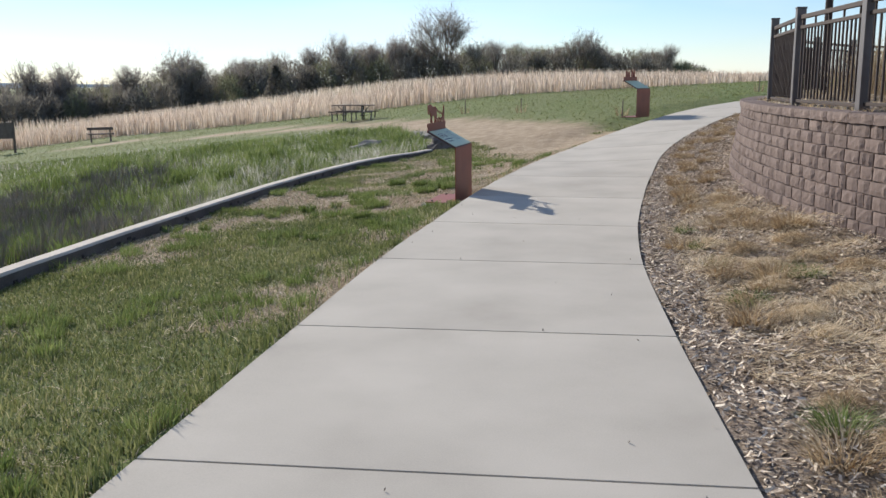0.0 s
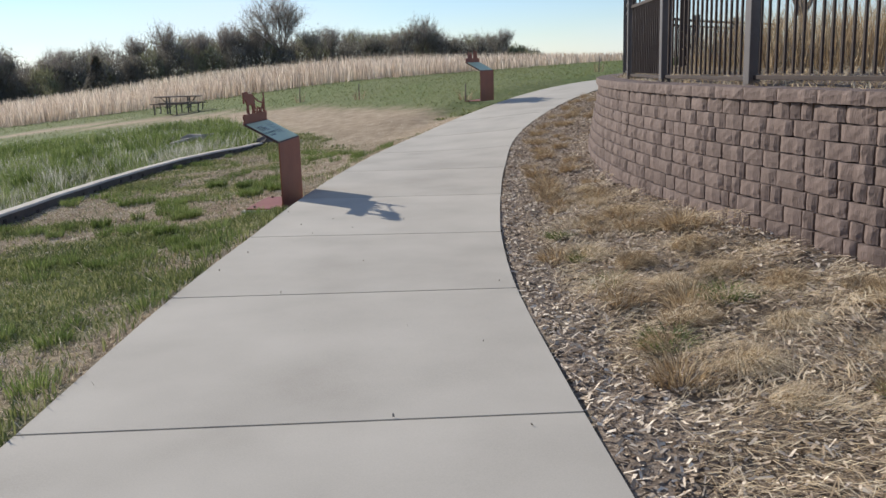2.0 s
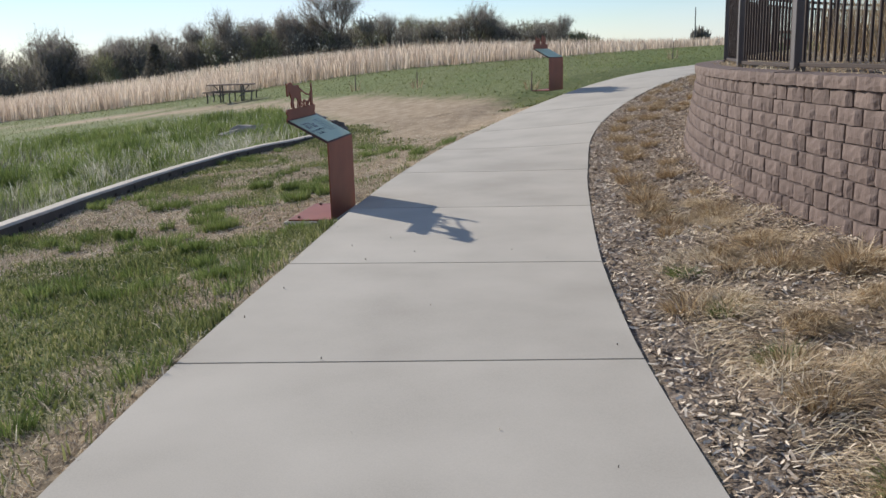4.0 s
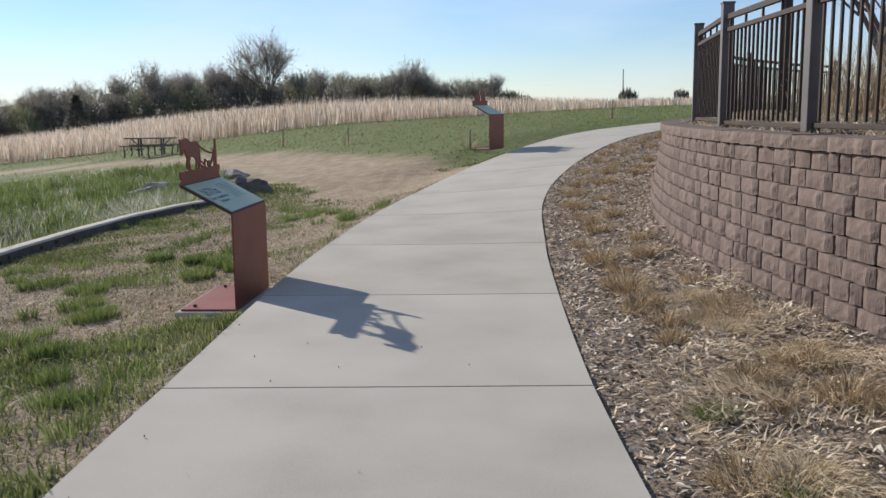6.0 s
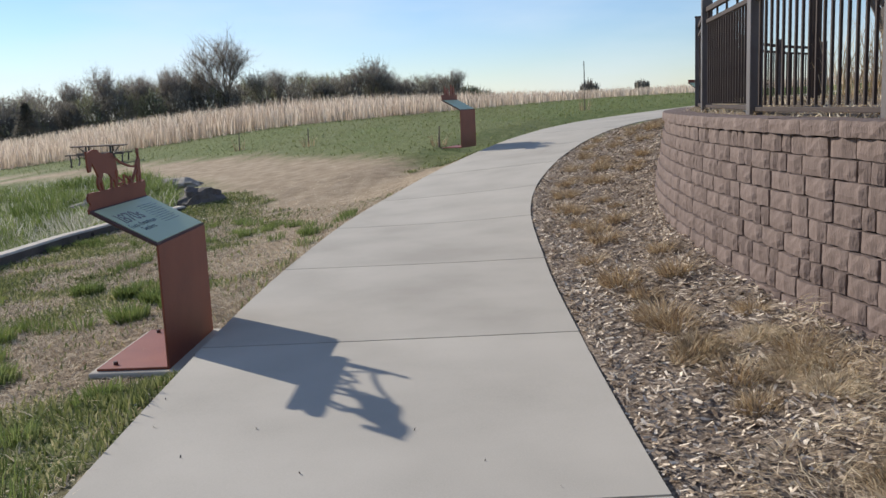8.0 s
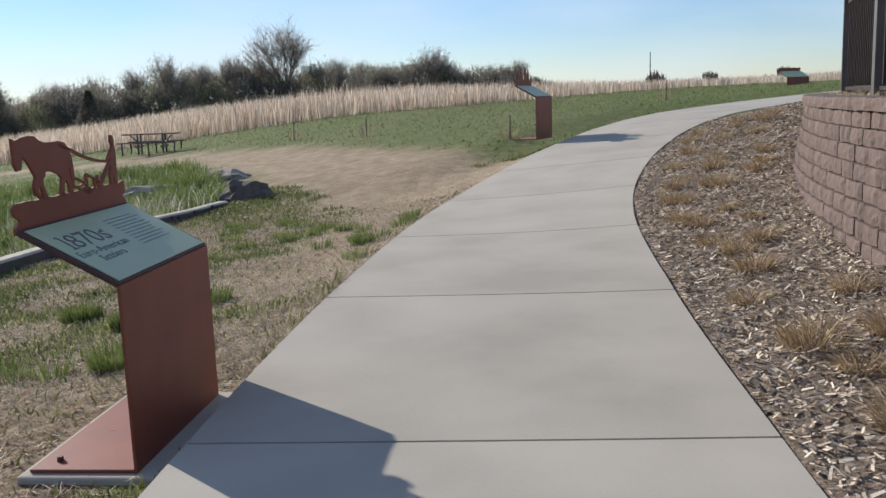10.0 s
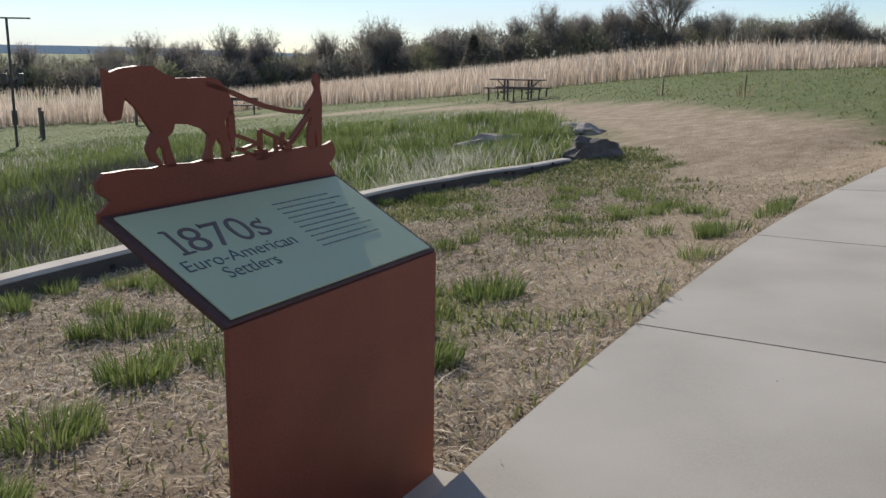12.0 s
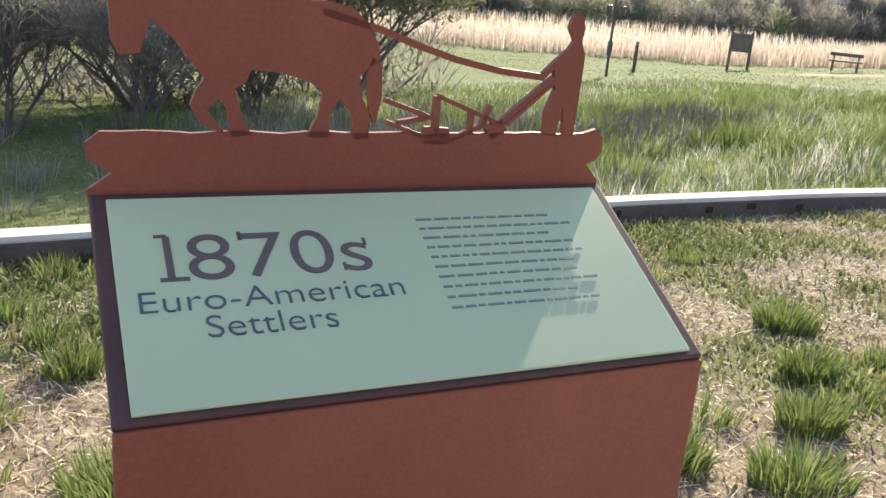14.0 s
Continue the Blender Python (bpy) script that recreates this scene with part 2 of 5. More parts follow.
def wall_gap(x, y):
    """Metres outside the foot of the round wall."""
    return math.hypot(x - WALL_C[0], y - WALL_C[1]) - WALL_R


def path_side(x, y):
    """Metres to the right of the path's middle line, as for a path of even width."""
    d = LXY - (x, y)
    i = int(np.argmin((d * d).sum(1)))
    return float((x - LXY[i, 0]) * TAN[i, 1] - (y - LXY[i, 1]) * TAN[i, 0]) * HALF / WIDE[i]


def kerb_side(x, y):
    """Metres to the left of the kerb (negative: on its lawn side)."""
    if y > 25:
        return -0.8 * (y - 25) + min(0, (-5.75 - x)) * 0.2 + (-5.75 - x)
    ys = [p[1] for p in KERB]
    xs = [p[0] for p in KERB]
    return float(np.interp(y, ys, xs)) - x


def slope(u):
    if u < 0:
        return max(-2.6, 0.1 * u)
    if u < 10:
        return 0.12 * u
    if u < 25:
        return 1.2 + 0.045 * (u - 10)
    return 1.875 + 0.012 * min(u - 25, 150)


def open_land(x, y):
    u = x + 0.5 * y - 6
    return -0.38 + (slope(u) + slope(u - 1.5) + slope(u + 1.5)) / 3


def made_land(x, y):
    """The level of the path and of the banks beside it."""
    v = open_land(x, y)
    return (v + math.sqrt(v * v + 0.03)) / 2 - 0.015


def land(x, y):
    near = -20 < x < 30 and -14 < y < 40
    z = open_land(x, y)
    if near:
        s = path_side(x, y)
        level = made_land(x, y)
        if s > -1.2:
            z = level + 0.13 * max(0.0, min(s - 1.25, 1.5))
        else:
            lawn = level * max(0.0, 1 + (s + 1.2) / 5) - 0.36 * (1 - math.exp((s + 1.2) / 1.7)) - 0.02
            k = kerb_side(x, y)
            low = min(z, lawn - 0.1) - 0.35 * smooth(0, 2.5, k) * smooth(14, 6, k) * smooth(27, 20, y)
            z = lawn + (low - lawn) * smooth(0.05, 0.6, k) if k > 0 else lawn
            if y > 22:
                z = z + (open_land(x, y) - z) * smooth(22, 27, y) * smooth(-1.2, -3.5, s)
    if abs(x + 2.235) < 1.2 and abs(y - 13.7) < 1.6 and s < -HALF + 0.05:
        z += (-0.145 - z) * smooth(0.75, 0.36, abs(x + 2.235)) * smooth(1.2, 0.6, abs(y - 13.7))
    z += 0.02 * noise.noise((x * 0.9, y * 0.9, 0)) + (0.012 * noise.noise((x * 3, y * 3, 5)) if near else 0)
    if not near:
        z += 0.1 * noise.noise((x * 0.05, y * 0.05, 3))
    return z

# ---- ground ----
def steps(a, b, lo, hi, fine):
    v = [lo + i * fine for i in range(int((hi - lo) / fine) + 1)]
    g = fine
    while v[-1] < b:
        g *= 1.16
        v.append(v[-1] + g)
    g = fine
    while v[0] > a:
        g *= 1.16
        v.insert(0, v[0] - g)
    return v


def trail(x, y):
    """How bare the earth is: a worn trail from the path towards the table."""
    line = [(0.6, 23.0), (-2.3, 24.6), (-5.2, 29.4), (-8.8, 35.0), (-13.0, 39.0), (-20.0, 42.5), (-32, 46)]
    best = 99
    for i in range(len(line) - 1):
        a, b = Vector(line[i]), Vector(line[i + 1])
        t = max(0, min(1, (Vector((x, y)) - a).dot(b - a) / (b - a).length_squared))
        w = (2.2, 2.0, 1.7, 1.4, 1.2, 1.0, 0.9)[i]
        best = min(best, (Vector((x, y)) - a - (b - a) * t).length / w)
    rough = 0.25 * noise.noise((x * 0.7, y * 0.7, 9)) + 0.3 * noise.noise((x * 2.3, y * 2.3, 19)) + 0.15 * noise.noise((x * 6, y * 6, 29))
    verge = 0.75 * smooth(1.0, 0.2, abs(x + 2.3) / 1.3 + rough) * smooth(14.5, 18.5, y) * smooth(27, 24, y)
    return max(verge, smooth(1.25, 0.55, best + rough))


def dryness(x, y):
    v = noise.noise((x * 0.45, y * 0.45, 2)) + 0.6 * noise.noise((x * 1.4, y * 1.4, 4))
    return smooth(-0.25, 0.35, v + 0.5 * smooth(9, 15, y) - 0.12 + 0.35 * smooth(-2.6, -1.3, path_side(x, y) if -8 < x < 3 and 0 < y < 24 else -9) * smooth(14, 17, y))


gx = steps(-3000, 3000, -9.0, 3.2, 0.14)
gy = steps(-400, 3000, 1.0, 27.0, 0.14)
gv, zone = [], []
for y in gy:
    for x in gx:
        near = -20 < x < 30 and -14 < y < 40
        z = land(x, y)
        mulch = dirt = dry = 0.0
        if near:
            s = path_side(x, y)
            if -HALF + 0.1 < s < HALF - 0.1:
                z -= 0.09
            if s > 0 and s < 14:
                mulch = smooth(1.0, 1.1, s) * smooth(26.5, 24.5, y)
                strawy = smooth(1.35, 1.75, s + 0.3 * noise.noise((x * 1.3, y * 1.3, 44))) * smooth(12.5, 10.0, y + 1.2 * noise.noise((x, y, 45)))
                mulch *= 1 - 0.45 * strawy
        if -40 < x < 4 and 10 < y < 52:
            dirt = trail(x, y)
        if x < 2 and abs(x) < 60 and y < 60:
            dry = dryness(x, y) * (0.12 + 0.88 * smooth(26, 21, y)) * (0.25 + 0.75 * smooth(-8, -6, x))
        if wall_gap(x, y) < -0.4:
            z = min(z, 0.1)
        if near and HALF + 0.15 < s < 6 and y < 27:
            dry = 1.0
            z += 0.05 * noise.noise((x * 2.2, y * 2.2, 43))
        gv.append((x, y, z))
        zone.append((mulch, dirt, dry, 1.0))
nx = len(gx)
gf = [(j * nx + i, j * nx + i + 1, (j + 1) * nx + i + 1, (j + 1) * nx + i) for j in range(len(gy) - 1) for i in range(nx - 1)]
gme = bpy.data.meshes.new("ground")
gme.from_pydata(gv, [], gf)
att = gme.color_attributes.new("zone", "FLOAT_COLOR", "POINT")
att.data.foreach_set("color", np.array(zone, dtype=np.float32).ravel())
for p in gme.polygons:
    p.use_smooth = True


def ground_material():
    m = bpy.data.materials.new("ground_cover")
    m.use_nodes = True
    nt = m.node_tree
    n, l = nt.nodes, nt.links
    bsdf = n["Principled BSDF"]
    bsdf.inputs["Roughness"].default_value = 0.95
    bsdf.inputs["Specular IOR Level"].default_value = 0.2
    co = n.new("ShaderNodeTexCoord")
    za = n.new("ShaderNodeAttribute")
    za.attribute_name = "zone"
    sep = n.new("ShaderNodeSeparateColor")
    l.new(za.outputs["Color"], sep.inputs[0])

    def field(scale, detail, stops, rough=0.6):
        t = n.new("ShaderNodeTexNoise")
        t.inputs["Scale"].default_value, t.inputs["Detail"].default_value, t.inputs["Roughness"].default_value = scale, detail, rough
        l.new(co.outputs["Object"], t.inputs["Vector"])
        r = n.new("ShaderNodeValToRGB")
        while len(r.color_ramp.elements) < len(stops):
            r.color_ramp.elements.new(0.5)
        for e, (p, c) in zip(r.color_ramp.elements, stops):
            e.position, e.color = p, (*c, 1)
        l.new(t.outputs["Fac"], r.inputs["Fac"])
        return r.outputs["Color"], t.outputs["Fac"]

    def mixed(fac, a, b):
        x = n.new("ShaderNodeMix")
        x.data_type = "RGBA"
        l.new(fac, x.inputs["Factor"])
        l.new(a, x.inputs["A"])
        l.new(b, x.inputs["B"])
        return x.outputs["Result"]

    green, gfac = field(6, 8, [(0.3, (0.06, 0.088, 0.024)), (0.5, (0.115, 0.15, 0.042)), (0.68, (0.2, 0.22, 0.085))], 0.7)
    dry, dfac = field(9, 8, [(0.32, (0.12, 0.09, 0.06)), (0.5, (0.25, 0.19, 0.125)), (0.68, (0.46, 0.37, 0.25))], 0.7)
    dirt, rfac = field(3, 8, [(0.3, (0.25, 0.185, 0.118)), (0.5, (0.36, 0.275, 0.185)), (0.7, (0.47, 0.37, 0.26))], 0.65)
    mulch, mfac = field(34, 6, [(0.3, (0.08, 0.058, 0.044)), (0.5, (0.23, 0.18, 0.14)), (0.7, (0.5, 0.42, 0.34))], 0.7)
    c = mixed(sep.outputs[2], green, dry)
    c = mixed(sep.outputs[1], c, dirt)
    c = mixed(sep.outputs[0], c, mulch)
    l.new(c, bsdf.inputs["Base Color"])
    bp = n.new("ShaderNodeBump")
    bp.inputs["Strength"].default_value, bp.inputs["Distance"].default_value = 0.8, 0.03
    l.new(mfac, bp.inputs["Height"])
    l.new(bp.outputs["Normal"], bsdf.inputs["Normal"])
    return m


ground = link_mesh("ground", gme, ground_material())
tagged(ground, "grassy ground with bare trail, lawn and mulch", "ground", kind="structure")


# ---- concrete path, slab by slab ----
def strip(rows, z_top, z_low, bevel=0.006):
    """A slab over rows of (left, right) points, its rim rounded off."""
    bm = bmesh.new()
    n = len(rows)
    top = []
    for i, (a, b) in enumerate(rows):
        ring = []
        for f in (0.0, 0.25, 0.5, 0.75, 1.0):
            p = a.lerp(b, f)
            edge = f in (0.0, 1.0) or i in (0, n - 1)
            ring.append(bm.verts.new((p.x, p.y, z_top(p.x, p.y) - (bevel * 0.5 if edge else 0))))
        top.append(ring)
    for i in range(n - 1):
        for j in range(4):
            bm.faces.new((top[i][j], top[i][j + 1], top[i + 1][j + 1], top[i + 1][j]))
    rim = [r[0] for r in top] + top[-1][1:] + [r[-1] for r in reversed(top[:-1])] + list(reversed(top[0][1:-1]))
    low = [bm.verts.new((v.co.x, v.co.y, v.co.z - z_low)) for v in rim]
    for i in range(len(rim)):
        k = (i + 1) % len(rim)
        bm.faces.new((rim[i], low[i], low[k], rim[k]))
    bmesh.ops.recalc_face_normals(bm, faces=bm.faces)
    for f in bm.faces:
        f.smooth = f.normal.z > 0.7
    for v in rim:
        for e in v.link_edges:
            if abs(e.verts[0].co.z - e.verts[1].co.z) < z_low * 0.5:
                e.smooth = False
    return bm


def path_z(x, y):
    return made_land(x, y) + 0.02


path = thing("path", Matrix(), "pale concrete footpath of square slabs with dark joints", "path", kind="structure")
PER = 20
JOINTS = [int(np.argmin(np.abs(LXY[:, 1] - y))) for y in (-6.2, -4.0, -1.85, 0.3, 2.45, 4.6, 6.7, 8.8, 10.88, 13.22, 15.75, 18.35)]
while JOINTS[-1] + PER < len(LINE):
    JOINTS.append(JOINTS[-1] + PER)
for k, end in zip(JOINTS, JOINTS[1:]):
    rows = []
    for i in sorted({*range(k, end, 2), end}):
        c, t = Vector(LXY[i]), Vector(TAN[i])
        shift = t * (0.009 if i == k else -0.009 if i == end else 0)
        side = Vector((t.y, -t.x)) * WIDE[i]
        rows.append((c - side + shift, c + side + shift))
    part("slab", strip(rows, path_z, 0.1), M["concrete"], path)
bed = []
for i in range(JOINTS[0], JOINTS[-1], 4):
    c, t = Vector(LXY[i]), Vector(TAN[i])
    side = Vector((t.y, -t.x)) * (WIDE[i] - 0.02)
    bed.append((c - side, c + side))
part("joint_bed", strip(bed, lambda x, y: path_z(x, y) - 0.03, 0.05), M["joint"], path, "dark joint filler")

# ---- kerb ----
kl = spline(KERB, 0.3)
kb = bmesh.new()
prev = None
for i, p in enumerate(kl):
    a, b = kl[max(0, i - 1)], kl[min(len(kl) - 1, i + 1)]
    t = (b - a).normalized()
    r = Vector((t.y, -t.x))
    base = land(p.x + 0.25, p.y)
    ztop = -0.20 + 0.015 * noise.noise((p.x, p.y * 0.7, 1)) - 0.05 * smooth(20, 25, p.y)
    w = 0.095
    prof = [(-w, -0.6), (-w, -0.02), (-w + 0.02, 0.0), (w - 0.02, 0.0), (w, -0.02), (w + 0.015, -0.6)]
    ring = [kb.verts.new((p.x + r.x * o, p.y + r.y * o, ztop + h)) for o, h in prof]
    if prev:
        for j in range(5):
            kb.faces.new((prev[j], prev[j + 1], ring[j + 1], ring[j]))
    else:
        kb.faces.new(ring)
    prev = ring
kb.faces.new(list(reversed(prev)))
bmesh.ops.recalc_face_normals(kb, faces=kb.faces)
kerb = part("kerb", kb, M["kerb"], None)
# inner face away from the sun: its shade is painted in along with stain
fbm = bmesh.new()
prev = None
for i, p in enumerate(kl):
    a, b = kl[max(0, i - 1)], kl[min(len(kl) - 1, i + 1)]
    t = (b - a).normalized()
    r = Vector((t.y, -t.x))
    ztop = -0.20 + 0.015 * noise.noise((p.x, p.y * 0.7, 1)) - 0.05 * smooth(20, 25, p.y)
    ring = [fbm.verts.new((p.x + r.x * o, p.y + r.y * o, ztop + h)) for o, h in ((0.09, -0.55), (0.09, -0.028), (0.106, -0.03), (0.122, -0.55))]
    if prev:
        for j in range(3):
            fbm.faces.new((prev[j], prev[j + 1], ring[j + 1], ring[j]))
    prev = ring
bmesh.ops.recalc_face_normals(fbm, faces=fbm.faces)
part("kerb_face", fbm, M["kerb_face"], kerb, "inner face darkened by stain and painted shade")
nrng = random.Random(8)
for i in range(len(kl) - 2):
    if nrng.random() < 0.4:
        p, q = kl[i], kl[i + 1]
        t = (q - p).normalized()
        c = p.lerp(q, nrng.random()) + Vector((t.y, -t.x)) * 0.112
        bm = bmesh.new()
        box(bm, (0.012, nrng.uniform(0.03, 0.09), nrng.uniform(0.03, 0.055)), (0, 0, 0), bevel=0.004)
        ob = part("drain_slot", bm, M["core"], kerb)
        ob.matrix_basis = Matrix.Translation((c.x, c.y, -0.29 + nrng.uniform(-0.03, 0.02))) @ Matrix.Rotation(math.atan2(t.y, t.x) - math.pi / 2, 4, "Z")
tagged(kerb, "long curved concrete kerb edging the mown lawn", "kerb", kind="structure")

# ---- round retaining wall ----
def on_wall(angle, out):
    return Vector((WALL_C[0] + math.cos(angle) * (WALL_R + out), WALL_C[1] + math.sin(angle) * (WALL_R + out), 0))


COURSE, ROWS_N, FOOT, BATTER = 0.1165, 10, -0.012, 0.02
rng = random.Random(5)


def block_mesh(length, height, depth, seed):
    """A split-faced block: its face (towards -y) is rough and its rim pulled back."""
    r = random.Random(seed)
    bm = bmesh.new()
    cols, rws = max(3, int(length / 0.05)), 3
    grid = []
    groove = [r.choice((0, 0, 0.003, -0.003)) for _ in range(cols + 1)]
    for j in range(rws + 1):
        row = []
        for i in range(cols + 1):
            rim = i in (0, cols) or j in (0, rws)
            out = -0.008 if i in (0, cols) else (0.004 if j in (0, rws) else 0.009) + groove[i] + r.uniform(-0.003, 0.004)
            wob = r.uniform(-0.004, 0.004) if rim else r.uniform(-0.008, 0.008)
            row.append(bm.verts.new((-length / 2 + length * i / cols + wob, -out, height * j / rws + wob)))
        grid.append(row)
    for j in range(rws):
        for i in range(cols):
            bm.faces.new((grid[j][i], grid[j][i + 1], grid[j + 1][i + 1], grid[j + 1][i]))
    rim = grid[0] + [g[-1] for g in grid[1:]] + list(reversed(grid[-1][:-1])) + [g[0] for g in reversed(grid[1:-1])]
    back = [bm.verts.new((v.co.x * 0.97, depth, v.co.z)) for v in rim]
    for i in range(len(rim)):
        k = (i + 1) % len(rim)
        bm.faces.new((rim[k], rim[i], back[i], back[k]))
    bmesh.ops.recalc_face_normals(bm, faces=bm.faces)
    me = bpy.data.meshes.new("block")
    bm.to_mesh(me)
    bm.free()
    return me


LENGTHS = (0.13, 0.21, 0.28, 0.33)
KINDS = {}
for L in LENGTHS:
    KINDS[L] = [block_mesh(L - 0.018, COURSE - 0.007, 0.16, int(L * 100) * 10 + v) for v in range(5)]
CAPS = [block_mesh(0.452, 0.088, 0.3, 900 + v) for v in range(4)]
for me in [m for k in KINDS.values() for m in k] + CAPS:
    me.materials.append(M["block"])

wall = thing("wall_round", pose(WALL_C[0], WALL_C[1], 0), "curved retaining wall of reddish-brown split-face blocks", "retaining wall", kind="structure")
far_v, far_f = [], []


def place_block(me, angle, out, z, near_by, name):
    p = on_wall(angle, out)
    m = Matrix.Translation((p.x, p.y, z)) @ Matrix.Rotation(angle - math.pi / 2, 4, "Z") @ Matrix.Rotation(math.pi, 4, "Z")
    if near_by:
        ob = new(name, me)
        ob.parent = wall
        ob.matrix_basis = Matrix.Translation((-WALL_C[0], -WALL_C[1], 0)) @ m
    else:
        o = len(far_v)
        far_v.extend(tuple(m @ v.co) for v in me.vertices)
        far_f.extend(tuple(o + i for i in p.vertices) for p in me.polygons)


A0, A1 = math.pi + 0.72, math.pi - 0.85
count = 0
for row in range(ROWS_N):
    a = A0 + rng.uniform(0, 0.02)
    out = -BATTER * row
    while a > A1:
        L = rng.choice((0.13, 0.13, 0.21, 0.28, 0.28, 0.33, 0.33))
        da = L / (WALL_R + out)
        y = on_wall(a - da / 2, out).y
        place_block(rng.choice(KINDS[L]), a - da / 2, out + rng.uniform(-0.004, 0.006), FOOT + COURSE * row, 9.0 < y < 18.0 and count < 300 + 40 * (row > 3), "block")
        count += 9.0 < y < 18.0
        a -= da
a = A0
while a > A1:
    da = 0.458 / (WALL_R - 0.1)
    y = on_wall(a, 0).y
    place_block(rng.choice(CAPS), a - da / 2, -BATTER * ROWS_N + 0.045, FOOT + COURSE * ROWS_N, 8.0 < y < 20, "cap_stone")
    a -= da
fb = soup("far_blocks", [(v[0] - WALL_C[0], v[1] - WALL_C[1], v[2]) for v in far_v], far_f, M["block_far"], wall, "further blocks of the same wall")
# core behind the blocks and the terrace on top
cb = bmesh.new()
inner, outer = [], []
N = 120
top_z = FOOT + COURSE * ROWS_N
ring_lo, ring_hi = [], []
for i in range(N + 1):
    a = A0 + (A1 - A0) * i / N
    lo, hi = on_wall(a, -0.06), on_wall(a, -0.06 - BATTER * ROWS_N)
    ring_lo.append(cb.verts.new((lo.x - WALL_C[0], lo.y - WALL_C[1], -0.3)))
    ring_hi.append(cb.verts.new((hi.x - WALL_C[0], hi.y - WALL_C[1], top_z - 0.01)))
for i in range(N):
    cb.faces.new((ring_lo[i], ring_lo[i + 1], ring_hi[i + 1], ring_hi[i]))
cb.faces.new(list(reversed(ring_hi)))
cb.faces.new((ring_lo[0], ring_hi[0], ring_hi[-1], ring_lo[-1]))
bmesh.ops.recalc_face_normals(cb, faces=cb.faces)
part("core", cb, M["core"], wall, "dark earth core behind the blocks")


def terrace_z(x, y):
    g = -wall_gap(x, y)
    return TOP + 0.06 + 0.11 * smooth(0.35, 1.2, g) + 0.02 * noise.noise((x * 2, y * 2, 7))


tb = bmesh.new()
rad = [WALL_R - 0.45, WALL_R - 0.55, WALL_R - 0.7, WALL_R - 0.9, WALL_R - 1.2, WALL_R - 1.7, WALL_R - 2.6, WALL_R - 5, 4.0, 0.5]
prev = None
for r in rad:
    ring = []
    for i in range(N + 1):
        a = A0 + (A1 - A0) * i / N
        x, y = WALL_C[0] + math.cos(a) * r, WALL_C[1] + math.sin(a) * r
        ring.append(tb.verts.new((x, y, terrace_z(x, y))))
    if prev:
        for i in range(N):
            tb.faces.new((prev[i], prev[i + 1], ring[i + 1], ring[i]))
    prev = ring
bmesh.ops.recalc_face_normals(tb, faces=tb.faces)
terrace = part("terrace", tb, mat("terrace_mulch", [(0.25, (0.09, 0.06, 0.045)), (0.5, (0.19, 0.14, 0.1)), (0.75, (0.36, 0.28, 0.2))], 9, 45, 0.95, 0.9, 0.6, depth=0.03), None)
tagged(terrace, "raised terrace bed covered in brown mulch", "ground", kind="structure")

# ---- fence on the terrace ----
fence = thing("fence", Matrix(), "dark brown metal picket fence with square posts", "fence")
FR = 0.56
A_POST = math.pi + math.asin((WALL_C[1] - 13.15) / (WALL_R - FR))
D_POST = 2.2 / (WALL_R - FR)
RAIL = ((0.07, 0.035), (0.93, 0.04), (1.05, 0.05))
POST_H = 1.16


def sample_post():
    bm = bmesh.new()
    box(bm, (0.105, 0.105, POST_H + 0.3), (0, 0, POST_H / 2 - 0.15), bevel=0.006)
    box(bm, (0.118, 0.118, 0.02), (0, 0, POST_H + 0.008), bevel=0.004)
    me = bpy.data.meshes.new("post")
    bm.to_mesh(me)
    bm.free()
    me.materials.append(M["post"])
    return me


def sample_bar(w, h, name):
    bm = bmesh.new()
    box(bm, (w, w, h), (0, 0, h / 2))
    me = bpy.data.meshes.new(name)
    bm.to_mesh(me)
    bm.free()
    me.materials.append(M["fence"])
    return me


POST_ME, PICKET, SHORT = sample_post(), sample_bar(0.019, 0.83, "picket"), sample_bar(0.019, 0.12, "spindle")
for k in range(-4, 8):
    a = A_POST - k * D_POST
    p = on_wall(a, -FR)
    zb = terrace_z(p.x, p.y)
    ob = new("post", POST_ME)
    ob.parent = fence
    ob.matrix_basis = Matrix.Translation((p.x, p.y, zb)) @ Matrix.Rotation(a, 4, "Z")
    if k == 7:
        continue
    e = on_wall(a - D_POST, -FR)
    run = e - p
    turn = Matrix.Rotation(math.atan2(run.y, run.x), 4, "Z")
    for h, t in RAIL:
        bm = bmesh.new()
        box(bm, (run.length - 0.1, 0.04, t), (run.length / 2, 0, h), bevel=0.004)
        ob = part("rail", bm, M["fence"], fence)
        ob.matrix_basis = Matrix.Translation((p.x, p.y, zb)) @ turn
    n = 19
    for i in range(1, n):
        q = p + run * (i / n)
        ob = new("picket", PICKET)
        ob.parent = fence
        ob.matrix_basis = Matrix.Translation((q.x, q.y, zb + 0.1)) @ turn
        if i % 4 == 2:
            ob = new("spindle", SHORT)
            ob.parent = fence
            ob.matrix_basis = Matrix.Translation((q.x, q.y, zb + 0.93)) @ turn

# ---- interpretive signs ----
def plate(outline, thick):
    """A flat plate cut to an outline in x and z, thick along y."""
    bm = bmesh.new()
    f = bm.faces.new([bm.verts.new((x, 0, z)) for x, z in outline])
    got = bmesh.ops.extrude_face_region(bm, geom=[f])
    bmesh.ops.translate(bm, vec=(0, thick, 0), verts=[v for v in got["geom"] if isinstance(v, bmesh.types.BMVert)])
    bmesh.ops.recalc_face_normals(bm, faces=bm.faces)
    return bm


